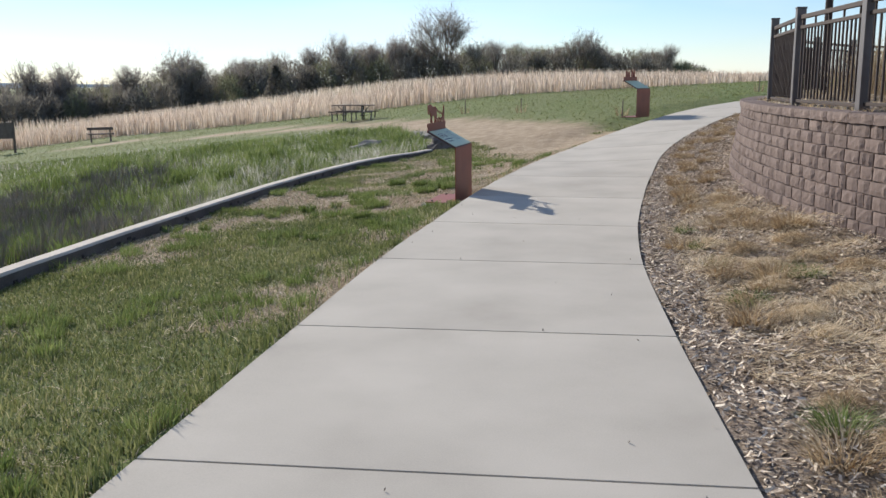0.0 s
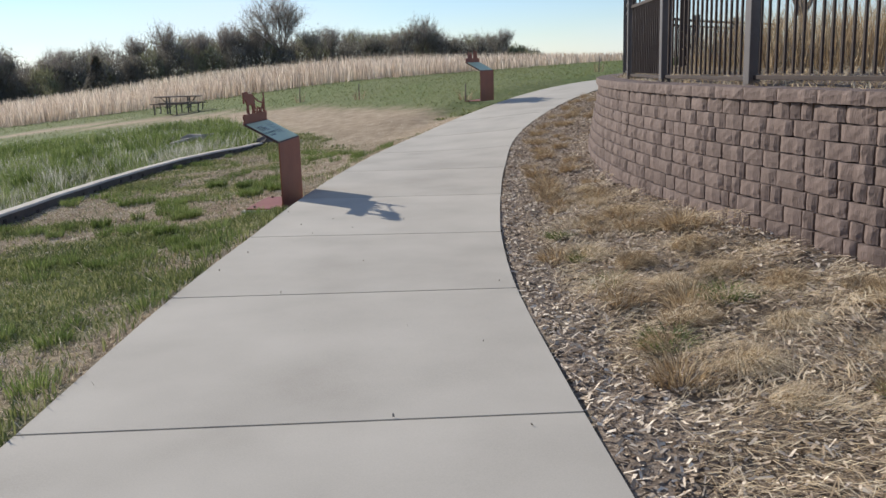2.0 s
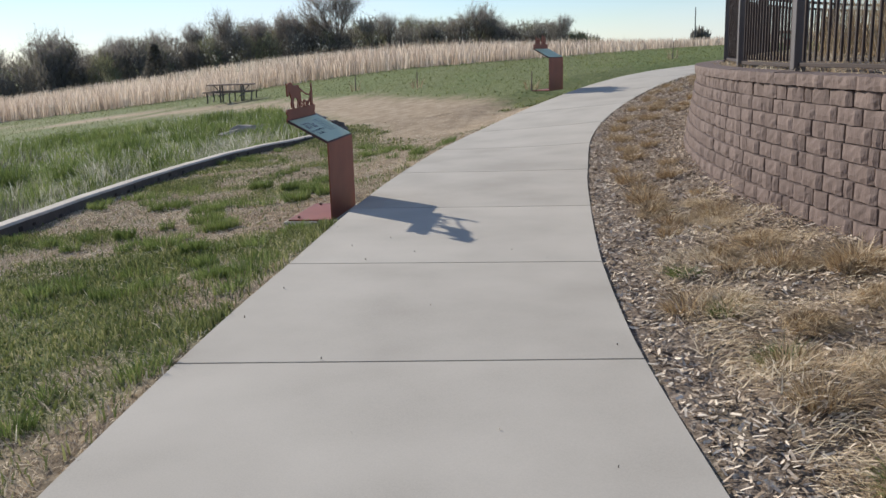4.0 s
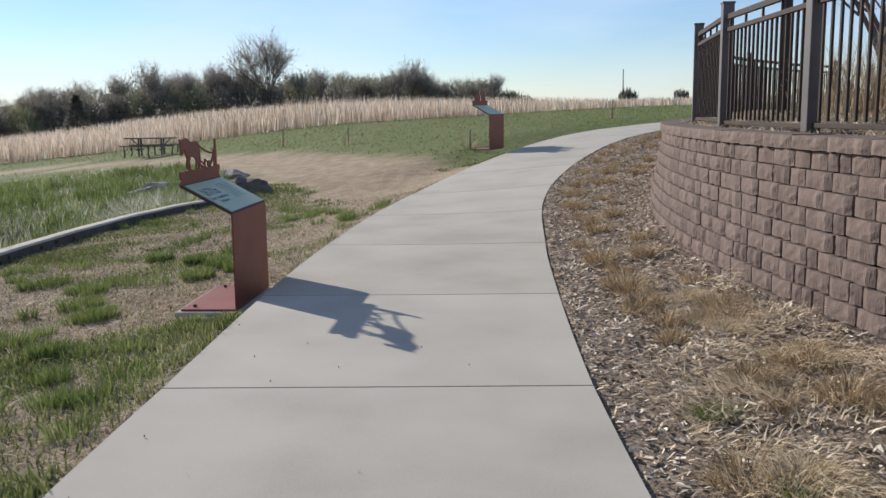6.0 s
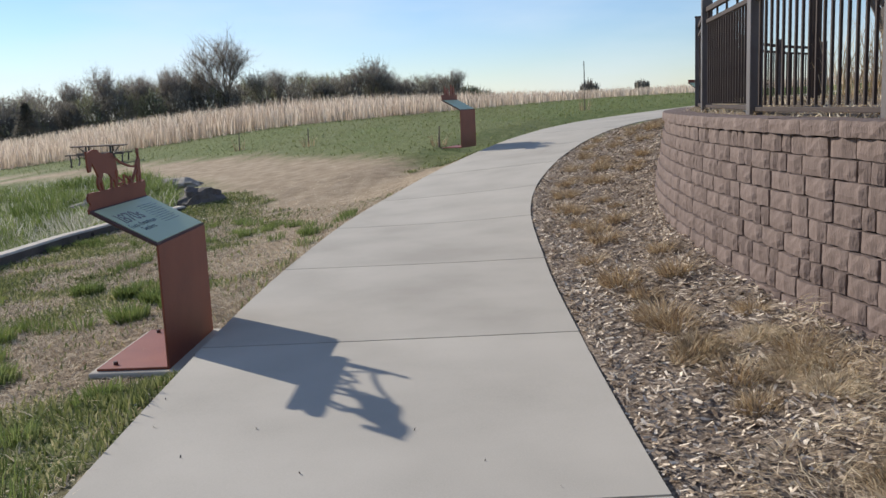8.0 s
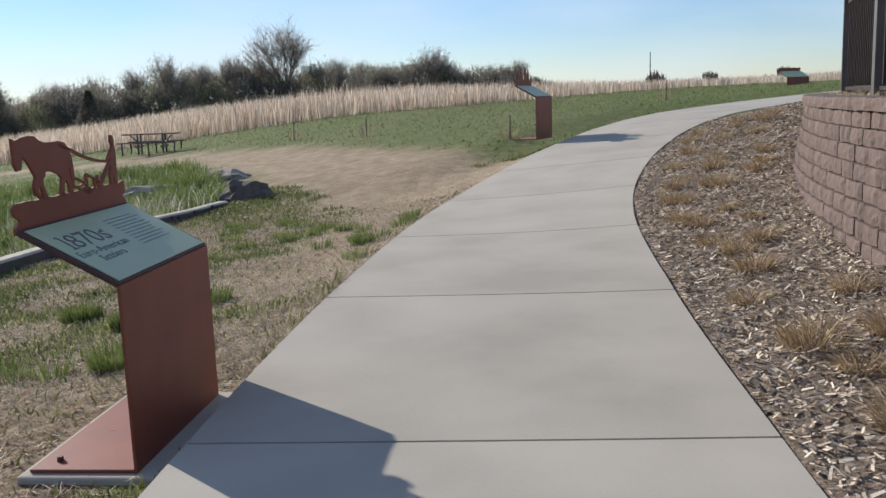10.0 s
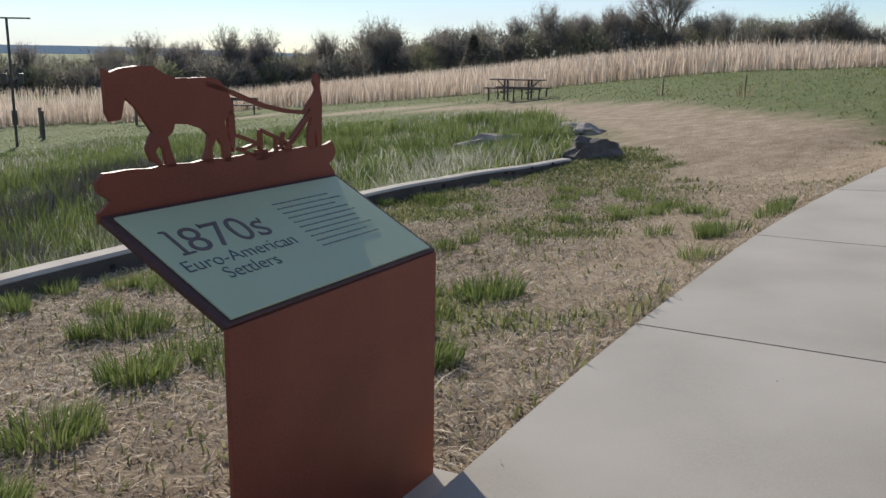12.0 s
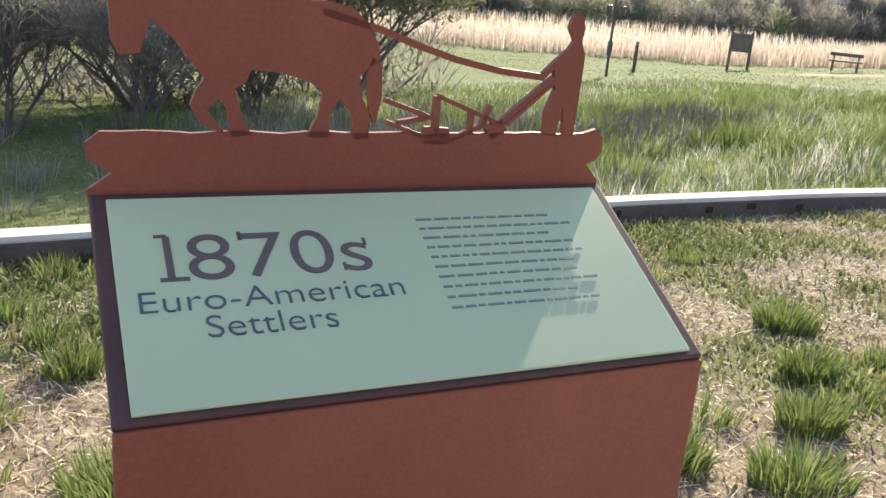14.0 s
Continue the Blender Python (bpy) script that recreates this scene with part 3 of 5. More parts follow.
def sign_stand(m, label, crest_fn, full):
    """Folded steel stand: foot plate, upright, tilted desk; x runs along its front, -y faces the path."""
    W, H, D, RISE = 0.98, 0.77, 0.39, 0.215
    s = thing("interpretive_sign", m, label, "sign", "interpretive signs")
    bm = bmesh.new()
    box(bm, (W, 0.014, H), (0, 0, H / 2), bevel=0.004)
    part("upright", bm, M["rust"], s)
    bm = bmesh.new()
    box(bm, (W, 0.44, 0.016), (0, 0.225, 0.012), bevel=0.004)
    foot = part("foot_plate", bm, M["rust"], s)
    for x in (-0.4, 0.4):
        bm = bmesh.new()
        tube(bm, (x, 0.36, 0.02), (x, 0.36, 0.04), 0.016, 0.014, 6)
        part("bolt", bm, M["rust_edge"], foot, "dark bolt head")
    ang = math.atan2(RISE, D)
    long = math.hypot(D, RISE)
    tilt = Matrix.Translation((0, 0, H)) @ Matrix.Rotation(ang, 4, "X")
    bm = bmesh.new()
    box(bm, (W, long, 0.02), (0, long / 2, 0), bevel=0.005)
    desk = part("desk", bm, M["rust_edge"], s, "dark steel desk edge")
    desk.matrix_basis = tilt
    bm = bmesh.new()
    box(bm, (W - 0.05, long - 0.03, 0.006), (0, long / 2 - 0.004, 0.013), bevel=0.002)
    panel = part("panel", bm, M["panel"], desk, "pale green printed text panel")
    base, cut = crest_fn()
    crest = part("crest", base, M["rust"], s, "wavy cut steel crest board")
    crest.matrix_basis = Matrix.Translation((0, D - 0.005, H + RISE - 0.012)) @ Matrix.Diagonal((1, 1, 0.91, 1))
    for name, bm in cut:
        part(name, bm, M["rust"], crest)
    return s, panel, long


def wave(x, seed):
    return 0.006 * noise.noise((x * 14, seed, 0))


def crest_base():
    pts = [(-0.49, 0.0), (0.49, 0.0), (0.487, 0.03), (0.455, 0.065), (0.478, 0.075), (0.49, 0.095), (0.488, 0.125), (0.47, 0.145)]
    top = [(x, 0.135 + wave(x, 3)) for x in np.linspace(0.44, -0.44, 24)]
    return pts + top + [(-0.47, 0.135), (-0.492, 0.115), (-0.49, 0.085), (-0.452, 0.06), (-0.492, 0.03)]


def bar2(a, b, w, t=0.012):
    a, b = Vector(a), Vector(b)
    d = (b - a).normalized()
    n = Vector((-d.y, d.x)) * w / 2
    return plate([tuple(a - n), tuple(b - n), tuple(b + n), tuple(a + n)], t)


def plough_crest():
    """A horse drawing a plough with a plain walking figure behind it, cut from plate."""
    horse = [(-0.433, 0.462), (-0.411, 0.45), (-0.376, 0.462), (-0.315, 0.47), (-0.254, 0.467), (-0.219, 0.445), (-0.175, 0.429), (-0.114, 0.428), (-0.044, 0.43), (0.009, 0.419), (0.044, 0.382), (0.066, 0.337), (0.07, 0.307), (0.052, 0.291), (0.028, 0.268), (0.035, 0.22), (0.052, 0.184), (0.054, 0.12), (0.022, 0.12), (0.018, 0.179), (-0.009, 0.215), (-0.031, 0.174), (-0.028, 0.124), (-0.074, 0.124), (-0.052, 0.176), (-0.044, 0.226), (-0.07, 0.25), (-0.122, 0.268), (-0.184, 0.273), (-0.193, 0.246), (-0.214, 0.231), (-0.201, 0.179), (-0.182, 0.13), (-0.219, 0.124), (-0.229, 0.189), (-0.245, 0.208), (-0.264, 0.184), (-0.245, 0.152), (-0.228, 0.129), (-0.278, 0.155), (-0.295, 0.194), (-0.284, 0.228), (-0.27, 0.252), (-0.297, 0.293), (-0.328, 0.338), (-0.363, 0.371), (-0.381, 0.3), (-0.416, 0.296), (-0.429, 0.325)]
    tail = [(0.052, 0.313), (0.074, 0.294), (0.077, 0.217), (0.066, 0.153), (0.052, 0.184), (0.045, 0.279)]
    man = [(0.381, 0.131), (0.378, 0.176), (0.394, 0.218), (0.387, 0.257), (0.367, 0.237), (0.363, 0.249), (0.389, 0.274), (0.416, 0.297), (0.425, 0.311), (0.411, 0.334), (0.42, 0.361), (0.438, 0.358), (0.446, 0.335), (0.442, 0.312), (0.453, 0.281), (0.451, 0.213), (0.448, 0.13), (0.427, 0.131), (0.416, 0.19), (0.407, 0.129)]
    horse, tail = ([(-0.45 + (x + 0.43) * 0.897, 0.13 + (z - 0.13) * 0.84) for x, z in o] for o in (horse, tail))
    man = [(x - 0.032, 0.13 + (z - 0.13) * 1.12) for x, z in man]

    def slide(x):
        return x - 0.065 + 0.033 * max(0, min(1, x / 0.37))

    reins = [(-0.044, 0.362), (0.061, 0.333), (0.122, 0.308), (0.193, 0.284), (0.28, 0.264), (0.367, 0.254)]
    strip = [(slide(x), z + 0.007) for x, z in reins] + [(slide(x), z - 0.007) for x, z in reversed(reins)]
    beams = (((0.07, 0.2), (0.162, 0.163), 0.010), ((0.096, 0.155), (0.149, 0.164), 0.010), ((0.074, 0.157), (0.14, 0.128), 0.009), ((0.165, 0.21), (0.166, 0.129), 0.012), ((0.166, 0.21), (0.28, 0.158), 0.009), ((0.232, 0.179), (0.232, 0.132), 0.010), ((0.267, 0.193), (0.252, 0.147), 0.010), ((0.144, 0.13), (0.191, 0.127), 0.035), ((0.193, 0.12), (0.263, 0.155), 0.010), ((0.267, 0.133), (0.296, 0.153), 0.030), ((0.284, 0.153), (0.39, 0.255), 0.010), ((0.302, 0.152), (0.394, 0.246), 0.007))
    cut = [("horse_cutout", plate(horse, 0.012)), ("horse_tail", plate(tail, 0.0124)), ("figure_cutout", plate(man, 0.012)), ("rein", plate(strip, 0.0128))]
    for i, (p, q, w) in enumerate(beams):
        cut.append(("plough_bar", bar2((slide(p[0]), p[1]), (slide(q[0]), q[1]), w, 0.0116 + 0.0003 * (i % 5))))
    return plate(crest_base(), 0.0122), cut


def figures_crest():
    """Plain upright shapes standing on the crest, as on the further sign."""
    cut = []
    for x, h, w in ((-0.28, 0.2, 0.06), (-0.12, 0.16, 0.09), (0.12, 0.24, 0.065), (0.27, 0.22, 0.06)):
        cut.append(("figure_cutout", plate([(x - w, 0.13), (x + w, 0.13), (x + w * 0.9, 0.13 + h * 0.45), (x + w * 0.7, 0.13 + h * 0.75), (x + w * 0.35, 0.13 + h * 0.8), (x + w * 0.35, 0.13 + h), (x - w * 0.4, 0.13 + h), (x - w * 0.35, 0.13 + h * 0.8), (x - w * 0.8, 0.13 + h * 0.72)], 0.012)))
    return plate(crest_base(), 0.0122), cut


def plain_crest():
    return plate(crest_base(), 0.0122), []


def lettering(body, size, width, x, y, parent, material, name="lettering", align="LEFT"):
    cu = bpy.data.curves.new(name, "FONT")
    cu.body, cu.size, cu.align_x, cu.extrude = body, size, align, 0.0006
    cu.offset = -0.0009
    tmp = new("tmp_text", cu)
    bpy.context.view_layer.update()
    me = bpy.data.meshes.new_from_object(tmp.evaluated_get(bpy.context.evaluated_depsgraph_get()))
    bpy.data.objects.remove(tmp)
    me.materials.clear()
    ob = link_mesh(name, me, material, parent)
    wide = width / max(v.co.x for v in me.vertices) if align == "LEFT" else width / (2 * max(v.co.x for v in me.vertices))
    ob.matrix_basis = Matrix.Translation((x, y, 0.0172)) @ Matrix.Diagonal((wide, 1, 1, 1))
    return ob


sign, panel, long = sign_stand(pose(-2.01, 13.703, -0.115, 0, 0, 90.8), "rust-red steel sign with ploughing silhouette and printed panel", plough_crest, True)
lettering("1", 0.14, 0.038, -0.416, 0.241, panel, M["ink"], "title")
lettering("870s", 0.14, 0.305, -0.362, 0.241, panel, M["ink"], "title")
SUB = lettering("Euro-American", 0.06, 0.418, -0.228, 0.182, panel, M["ink_blue"], "subtitle", "CENTER")
SUB_LOW = lettering("Settlers", 0.06, 0.2, -0.246, 0.129, panel, M["ink_blue"], "subtitle", "CENTER")
# slab serifs on the printed letters
for x, y, w, h in ((-0.379, 0.245, 0.044, 0.007), (-0.392, 0.337, 0.02, 0.006), (-0.268, 0.331, 0.006, 0.018), (-0.059, 0.306, 0.005, 0.016), (-0.106, 0.252, 0.005, 0.016)):
    bm = bmesh.new()
    box(bm, (w, h, 0.0012), (x, y, 0.0172))
    part("title_serif", bm, M["ink"], panel)
for ob in (SUB, SUB_LOW):
    m = ob.matrix_basis
    low = m.translation.y
    for gap in sorted({round(v.co.x, 3) for v in ob.data.vertices if abs(v.co.y) < 0.0006}):
        x = m.translation.x + gap * m[0][0]
        bm = bmesh.new()
        box(bm, (0.009, 0.0032, 0.0011), (x, low + 0.0016, 0.0172))
        part("subtitle_serif", bm, M["ink_blue"], panel)
for i in range(10):
    bm = bmesh.new()
    r = random.Random(i)
    x = 0.052
    while x < 0.33 + 0.03 * math.sin(i * 2.1):
        w = r.uniform(0.008, 0.034)
        box(bm, (w, 0.0045, 0.0012), (x + w / 2, 0.352 - i * 0.0228, 0.0172))
        x += w + 0.006
    part("text_line", bm, M["ink_pale"], panel, "unreadable line of small print")

sign_stand(pose(-0.2, 26.9, open_land(-0.2, 26.9) + 0.06, 0, 0, 72), "rust-red steel sign with cut-out figures, further along path", figures_crest, False)

sign_stand(pose(8.4, 41.3, open_land(8.4, 41.3) - 0.5, 0, 0, 30), "rust-red steel sign far along the path", plain_crest, False)

bm = bmesh.new()
box(bm, (0.72, 1.06, 0.16), (0.1, 0, -0.08), bevel=0.012)
pad = part("sign_pad", bm, M["concrete"], None)
pad.matrix_basis = pose(-2.235, 13.7, -0.112, 0, 0, 0.8)
tagged(pad, "concrete footing slab under the steel sign", "slab", kind="structure")

# ---- rocks by the kerb's end ----
def boulder(name, at, size, seed, material, label, turn=0.0):
    bm = bmesh.new()
    bmesh.ops.create_icosphere(bm, subdivisions=3, radius=1)
    for v in bm.verts:
        d = v.co.normalized()
        f = 1 + 0.5 * noise.noise(d * 1.5 + Vector((seed, 0, 0))) + 0.25 * noise.noise(d * 4 + Vector((0, seed, 0))) + 0.08 * noise.noise(d * 11)
        v.co = Vector((d.x * f * size[0], d.y * f * size[1], max(-0.3, d.z * f) * size[2]))
    ob = part(name, bm, material, None)
    ob.matrix_basis = pose(at[0], at[1], land(at[0], at[1]) + 0.02, 0, 0, turn)
    return tagged(ob, label, "rock", "rocks by the kerb")


boulder("boulder", (-5.5, 25.3), (0.42, 0.26, 0.34), 2, M["rock"], "dark rough boulder lying at the kerb's end", 20)
boulder("flat_rock", (-8.2, 27.6), (0.75, 0.34, 0.2), 5, M["stone"], "pale flat rock half buried in grass", 30)
boulder("flat_rock", (-7.1, 28.8), (0.6, 0.3, 0.2), 8, M["stone"], "pale flat rock half buried in grass", -15)


# ---- picnic table ----
def picnic_table(m):
    t = thing("picnic_table", m, "dark weathered picnic table with attached benches on lawn", "table")
    for i in range(5):
        bm = bmesh.new()
        box(bm, (2.0, 0.14, 0.045), (0, -0.3 + i * 0.15, 0.75), bevel=0.006)
        part("table_plank", bm, M["timber"], t)
    for s in (-1, 1):
        for k in range(2):
            bm = bmesh.new()
            box(bm, (2.1, 0.13, 0.045), (0.05 * s, s * (0.62 + 0.14 * k), 0.45), bevel=0.006)
            part("bench_plank", bm, M["timber"], t)
        for x in (-0.95, 0.0, 0.95):
            bm = bmesh.new()
            tube(bm, (x, s * 0.69, 0.43), (x * 0.97, s * 0.72, 0.12), 0.03, 0.03)
            tube(bm, (x * 0.97, s * 0.72, 0.14), (x, s * 0.66, 0.0), 0.03, 0.035)
            part("bench_leg", bm, M["steel"], t)
    for x in (-0.45, 0.45):
        for s in (-1, 1):
            bm = bmesh.new()
            tube(bm, (x, s * 0.3, 0), (x, s * 0.26, 0.73), 0.036, 0.036)
            part("table_leg", bm, M["steel"], t)
        bm = bmesh.new()
        tube(bm, (x, -0.69, 0.3), (x, 0.69, 0.3), 0.03, 0.03)
        tube(bm, (x, 0, 0.4), (x * 1.7, 0, 0.72), 0.022, 0.022)
        part("brace", bm, M["steel"], t)
    return t


picnic_table(pose(-14.6, 42.3, land(-14.6, 42.3), 0, 0, 12))

# ---- height and cover look-up over the ground ----
GX, GY = np.array(gx), np.array(gy)
GZ = np.array([v[2] for v in gv]).reshape(len(gy), len(gx))
GM = np.array(zone)[:, 0].reshape(GZ.shape)
GD = np.array(zone)[:, 1].reshape(GZ.shape)
GS = np.array(zone)[:, 2].reshape(GZ.shape)


def grid(table, x, y):
    i = np.clip(np.searchsorted(GX, x) - 1, 0, len(GX) - 2)
    j = np.clip(np.searchsorted(GY, y) - 1, 0, len(GY) - 2)
    fx, fy = (x - GX[i]) / (GX[i + 1] - GX[i]), (y - GY[j]) / (GY[j + 1] - GY[j])
    return (table[j, i] * (1 - fx) + table[j, i + 1] * fx) * (1 - fy) + (table[j + 1, i] * (1 - fx) + table[j + 1, i + 1] * fx) * fy


def side_of(x, y):
    out = np.empty(len(x))
    for a in range(0, len(x), 4000):
        px, py = x[a:a + 4000], y[a:a + 4000]
        d = (LXY[None, :, 0] - px[:, None]) ** 2 + (LXY[None, :, 1] - py[:, None]) ** 2
        i = d.argmin(1)
        out[a:a + 4000] = ((px - LXY[i, 0]) * TAN[i, 1] - (py - LXY[i, 1]) * TAN[i, 0]) * HALF / WIDE[i]
    return out


def kerb_x(y):
    return np.interp(y, [p[1] for p in KERB], [p[0] for p in KERB])


def blade_arrays(rs, x, y, z, h, w, lean, toward=None):
    """Bent blades: five corners each."""
    n = len(x)
    turn = rs.uniform(0, 2 * np.pi, n)
    way = rs.uniform(0, 2 * np.pi, n) if toward is None else toward
    lx, ly = np.cos(way) * lean, np.sin(way) * lean
    wx, wy = np.cos(turn) * w / 2, np.sin(turn) * w / 2
    v = np.empty((n, 5, 3))
    v[:, 0] = np.c_[x - wx, y - wy, z - 0.01]
    v[:, 1] = np.c_[x + wx, y + wy, z - 0.01]
    v[:, 2] = np.c_[x - wx * 0.8 + lx * 0.35, y - wy * 0.8 + ly * 0.35, z + h * 0.6]
    v[:, 3] = np.c_[x + wx * 0.8 + lx * 0.35, y + wy * 0.8 + ly * 0.35, z + h * 0.6]
    v[:, 4] = np.c_[x + lx, y + ly, z + h]
    return v


def blades(name, v, material, label, category, parent=None, kind="stuff"):
    n = len(v)
    me = bpy.data.meshes.new(name)
    me.vertices.add(n * 5)
    me.vertices.foreach_set("co", v.astype(np.float32).ravel())
    base = (np.arange(n) * 5)[:, None]
    loops = (base + np.array([0, 1, 3, 2, 2, 3, 4])).ravel()
    me.loops.add(n * 7)
    me.loops.foreach_set("vertex_index", loops.astype(np.int32))
    me.polygons.add(n * 2)
    me.polygons.foreach_set("loop_start", (np.arange(n)[:, None] * 7 + np.array([0, 4])).ravel().astype(np.int32))
    me.update(calc_edges=True)
    me.validate()
    ob = link_mesh(name, me, material, parent)
    return tagged(ob, label, category, "", kind)


rs = np.random.RandomState(11)

# ---- lawn between path and kerb ----
n = 370000
x, y = rs.uniform(-7, 0.6, n), 2.2 + 24 * rs.uniform(0, 1, n) ** 1.25
s = side_of(x, y)
keep = (s < -HALF - 0.03 + 0.015 * rs.randn(n)) & (x > kerb_x(y) + 0.1) & ~((np.abs(x + 2.235) < 0.33) & (np.abs(y - 13.7) < 0.56))
x, y, s = x[keep], y[keep], s[keep]
dry, dirt = grid(GS, x, y), grid(GD, x, y)
pick = rs.uniform(0, 1, len(x))
green = (pick > dry * (0.85 + 0.07 * np.clip((y - 10) / 2, 0, 1)) + 0.03) & (rs.uniform(0, 1, len(x)) > dirt * 1.3)
brown = (pick < dry * 0.75 + 0.16) & (rs.uniform(0, 1, len(x)) > dirt * 0.9)
z = grid(GZ, x, y)
tall = np.array([noise.noise((a * 1.1, b * 1.1, 8)) for a, b in zip(x, y)])
h = (0.028 + 0.03 * rs.uniform(0, 1, len(x))) * (0.85 + 0.8 * np.clip(tall, 0, 1)) + 0.025 * (s > -1.32)
w = 0.005 + 0.006 * rs.uniform(0, 1, len(x)) + 0.0006 * np.clip(y - 6, 0, 20)
lean = 0.035 * rs.uniform(0, 1, len(x)) + 0.01
g = green
blades("lawn_grass", blade_arrays(rs, x[g], y[g], z[g], h[g], w[g], lean[g]), M["grass"], "short green lawn grass beside the footpath", "grass")
g = brown
blades("dry_lawn_grass", blade_arrays(rs, x[g], y[g], z[g], h[g] * 0.45, w[g] * 0.65, lean[g] * 2.8), M["dead_lawn"], "dead straw-coloured grass lying between green lawn patches", "grass")


def clumps(centres, per, radius, h0, h1, w0, lean0):
    """Blades in bunches round the given centres."""
    out = []
    for cx, cy in centres:
        k = int(per * rs.uniform(0.6, 1.3))
        r, a = radius * rs.uniform(0.5, 1.2) * np.sqrt(rs.uniform(0, 1, k)), rs.uniform(0, 2 * np.pi, k)
        px, py = cx + r * np.cos(a), cy + r * np.sin(a)
        out.append(blade_arrays(rs, px, py, grid(GZ, px, py), rs.uniform(h0, h1, k), w0 * rs.uniform(0.6, 1.4, k), lean0 * rs.uniform(0.2, 1, k), a + rs.uniform(-0.6, 0.6, k)))
    return np.concatenate(out)


cs = []
while len(cs) < 150:
    cx, cy = rs.uniform(-6.0, -1.3), rs.uniform(3, 22)
    if path_side(cx, cy) < -HALF - 0.12 and cx > float(kerb_x(cy)) + 0.15 and noise.noise((cx * 0.6, cy * 0.6, 21)) > -0.1:
        cs.append((cx, cy))
cs = [c for c in cs if not (abs(c[0] + 2.235) < 0.5 and abs(c[1] - 13.7) < 0.75)]
big = [(-3.35, 16.0), (-2.95, 15.6), (-3.0, 16.6), (-2.9, 14.9), (-3.2, 13.3), (-2.6, 15.2), (-3.5, 12.6), (-3.9, 14.6), (-3.6, 13.9), (-4.2, 13.2), (-3.0, 12.2), (-4.6, 15.2), (-3.9, 16.4)]
blades("grass_clumps", np.concatenate([clumps(cs, 130, 0.14, 0.05, 0.12, 0.006, 0.07), clumps(big, 420, 0.19, 0.06, 0.14, 0.007, 0.08)]), M["weed"], "darker taller tufts of grass in the lawn", "grass")
k = 700
x, y = rs.uniform(-5.9, -1.2, k), rs.uniform(3, 22, k)
ok = side_of(x, y) < -HALF
x, y = x[ok], y[ok]
blades("fallen_straws", blade_arrays(rs, x, y, grid(GZ, x, y) + 0.02, rs.uniform(0.005, 0.05, len(x)), np.full(len(x), 0.009), rs.uniform(0.06, 0.2, len(x))), M["straw"], "loose pale straws lying on the lawn", "straw")

# ---- rough grass beyond the kerb ----
n = 105000
x, y = -5.5 - 24 * rs.uniform(0, 1, n) ** 1.3, rs.uniform(2, 36, n)
u = np.array([noise.noise((a * 0.35, b * 0.35, 31)) for a, b in zip(x, y)])
keep = (x < kerb_x(np.minimum(y, 25)) - 0.12 - 0.35 * np.clip(y - 25, 0, 20)) & (rs.uniform(0, 1, n) > grid(GD, x, y) * 1.5)
x, y, u = x[keep], y[keep], u[keep]
z = grid(GZ, x, y)
near_k = np.clip(1 - (kerb_x(np.minimum(y, 25)) - x) / 4.5, 0, 1)
bank = (x > -8.6) & (y < 17.2)
pale = rs.uniform(0, 1, len(x)) < np.where(bank, 0.08, 1) * np.clip(0.2 + 0.5 * u - 0.05 * near_k, 0.05, 0.7) * np.clip((y - 14.5) / 4, 0.06, 1)
h = rs.uniform(0.12, 0.32, len(x)) * (1 + 0.5 * u) * (0.7 + 0.6 * near_k) * np.clip(0.3 + (y - 13.5) / 5, 0.3, 1)
w = rs.uniform(0.008, 0.016, len(x)) * (1 + 0.03 * np.clip(y - 10, 0, 30))
h = np.where(bank, h * 0.5, h)
lean = h * rs.uniform(0.2, 0.9, len(x))
fresh = (x > -12.5 - 1.2 * u) & (y < 18.5 + u) | (u > -0.08)
g = ~pale & ~fresh
blades("rough_green_grass", blade_arrays(rs, x[g], y[g], z[g], h[g], w[g], lean[g]), M["weed"], "tall rough green grass beyond the kerb", "grass")
g = ~pale & fresh
blades("bank_grass", blade_arrays(rs, x[g], y[g], z[g], h[g] * 0.75, w[g] * 1.2, lean[g]), M["fresh"], "fresh bright green grass on the bank below the kerb", "grass")
blades("rough_dry_grass", blade_arrays(rs, x[pale], y[pale], z[pale], h[pale] * 1.1, w[pale] * 0.7, lean[pale]), M["wisp"], "tall pale dead grass stalks beyond the kerb", "grass")
cs = []
for cx, cy, rad, q in ((-7.5, 16.4, 0.9, 34), (-8.6, 18.0, 1.2, 36), (-10.2, 19.4, 1.5, 40), (-7.9, 19.8, 1.0, 30), (-7.4, 21.8, 1.1, 38), (-10.0, 22.5, 1.6, 40), (-7.2, 23.8, 1.0, 25)):
    cs += [(cx + rad * rs.randn() * 0.6, cy + rad * rs.randn() * 0.9) for _ in range(q)]
cs = [c for c in cs if c[0] < float(kerb_x(min(c[1], 25))) - 0.3]
blades("pale_weed_stalks", clumps(cs, 24, 0.25, 0.15, 0.4, 0.011, 0.25), M["wisp"], "patches of pale dead weed stalks on the bank", "weeds")
cs = [(rs.uniform(-19, -6.6), rs.uniform(14, 33)) for _ in range(330)]
cs = [c for c in cs if c[0] < float(kerb_x(min(c[1], 25))) - 0.4 - 0.35 * max(0, c[1] - 25) and noise.noise((c[0] * 0.4, c[1] * 0.4, 33)) > -0.15 and trail(*c) < 0.3]
blades("dark_grass_clumps", clumps(cs, 90, 0.34, 0.16, 0.46, 0.014, 0.22), M["weed"], "dark clumps of coarse grass on the uneven bank", "grass")
cs = [(-11.3 + 1.7 * rs.randn(), 17.2 + 1.6 * rs.randn()) for _ in range(110)]
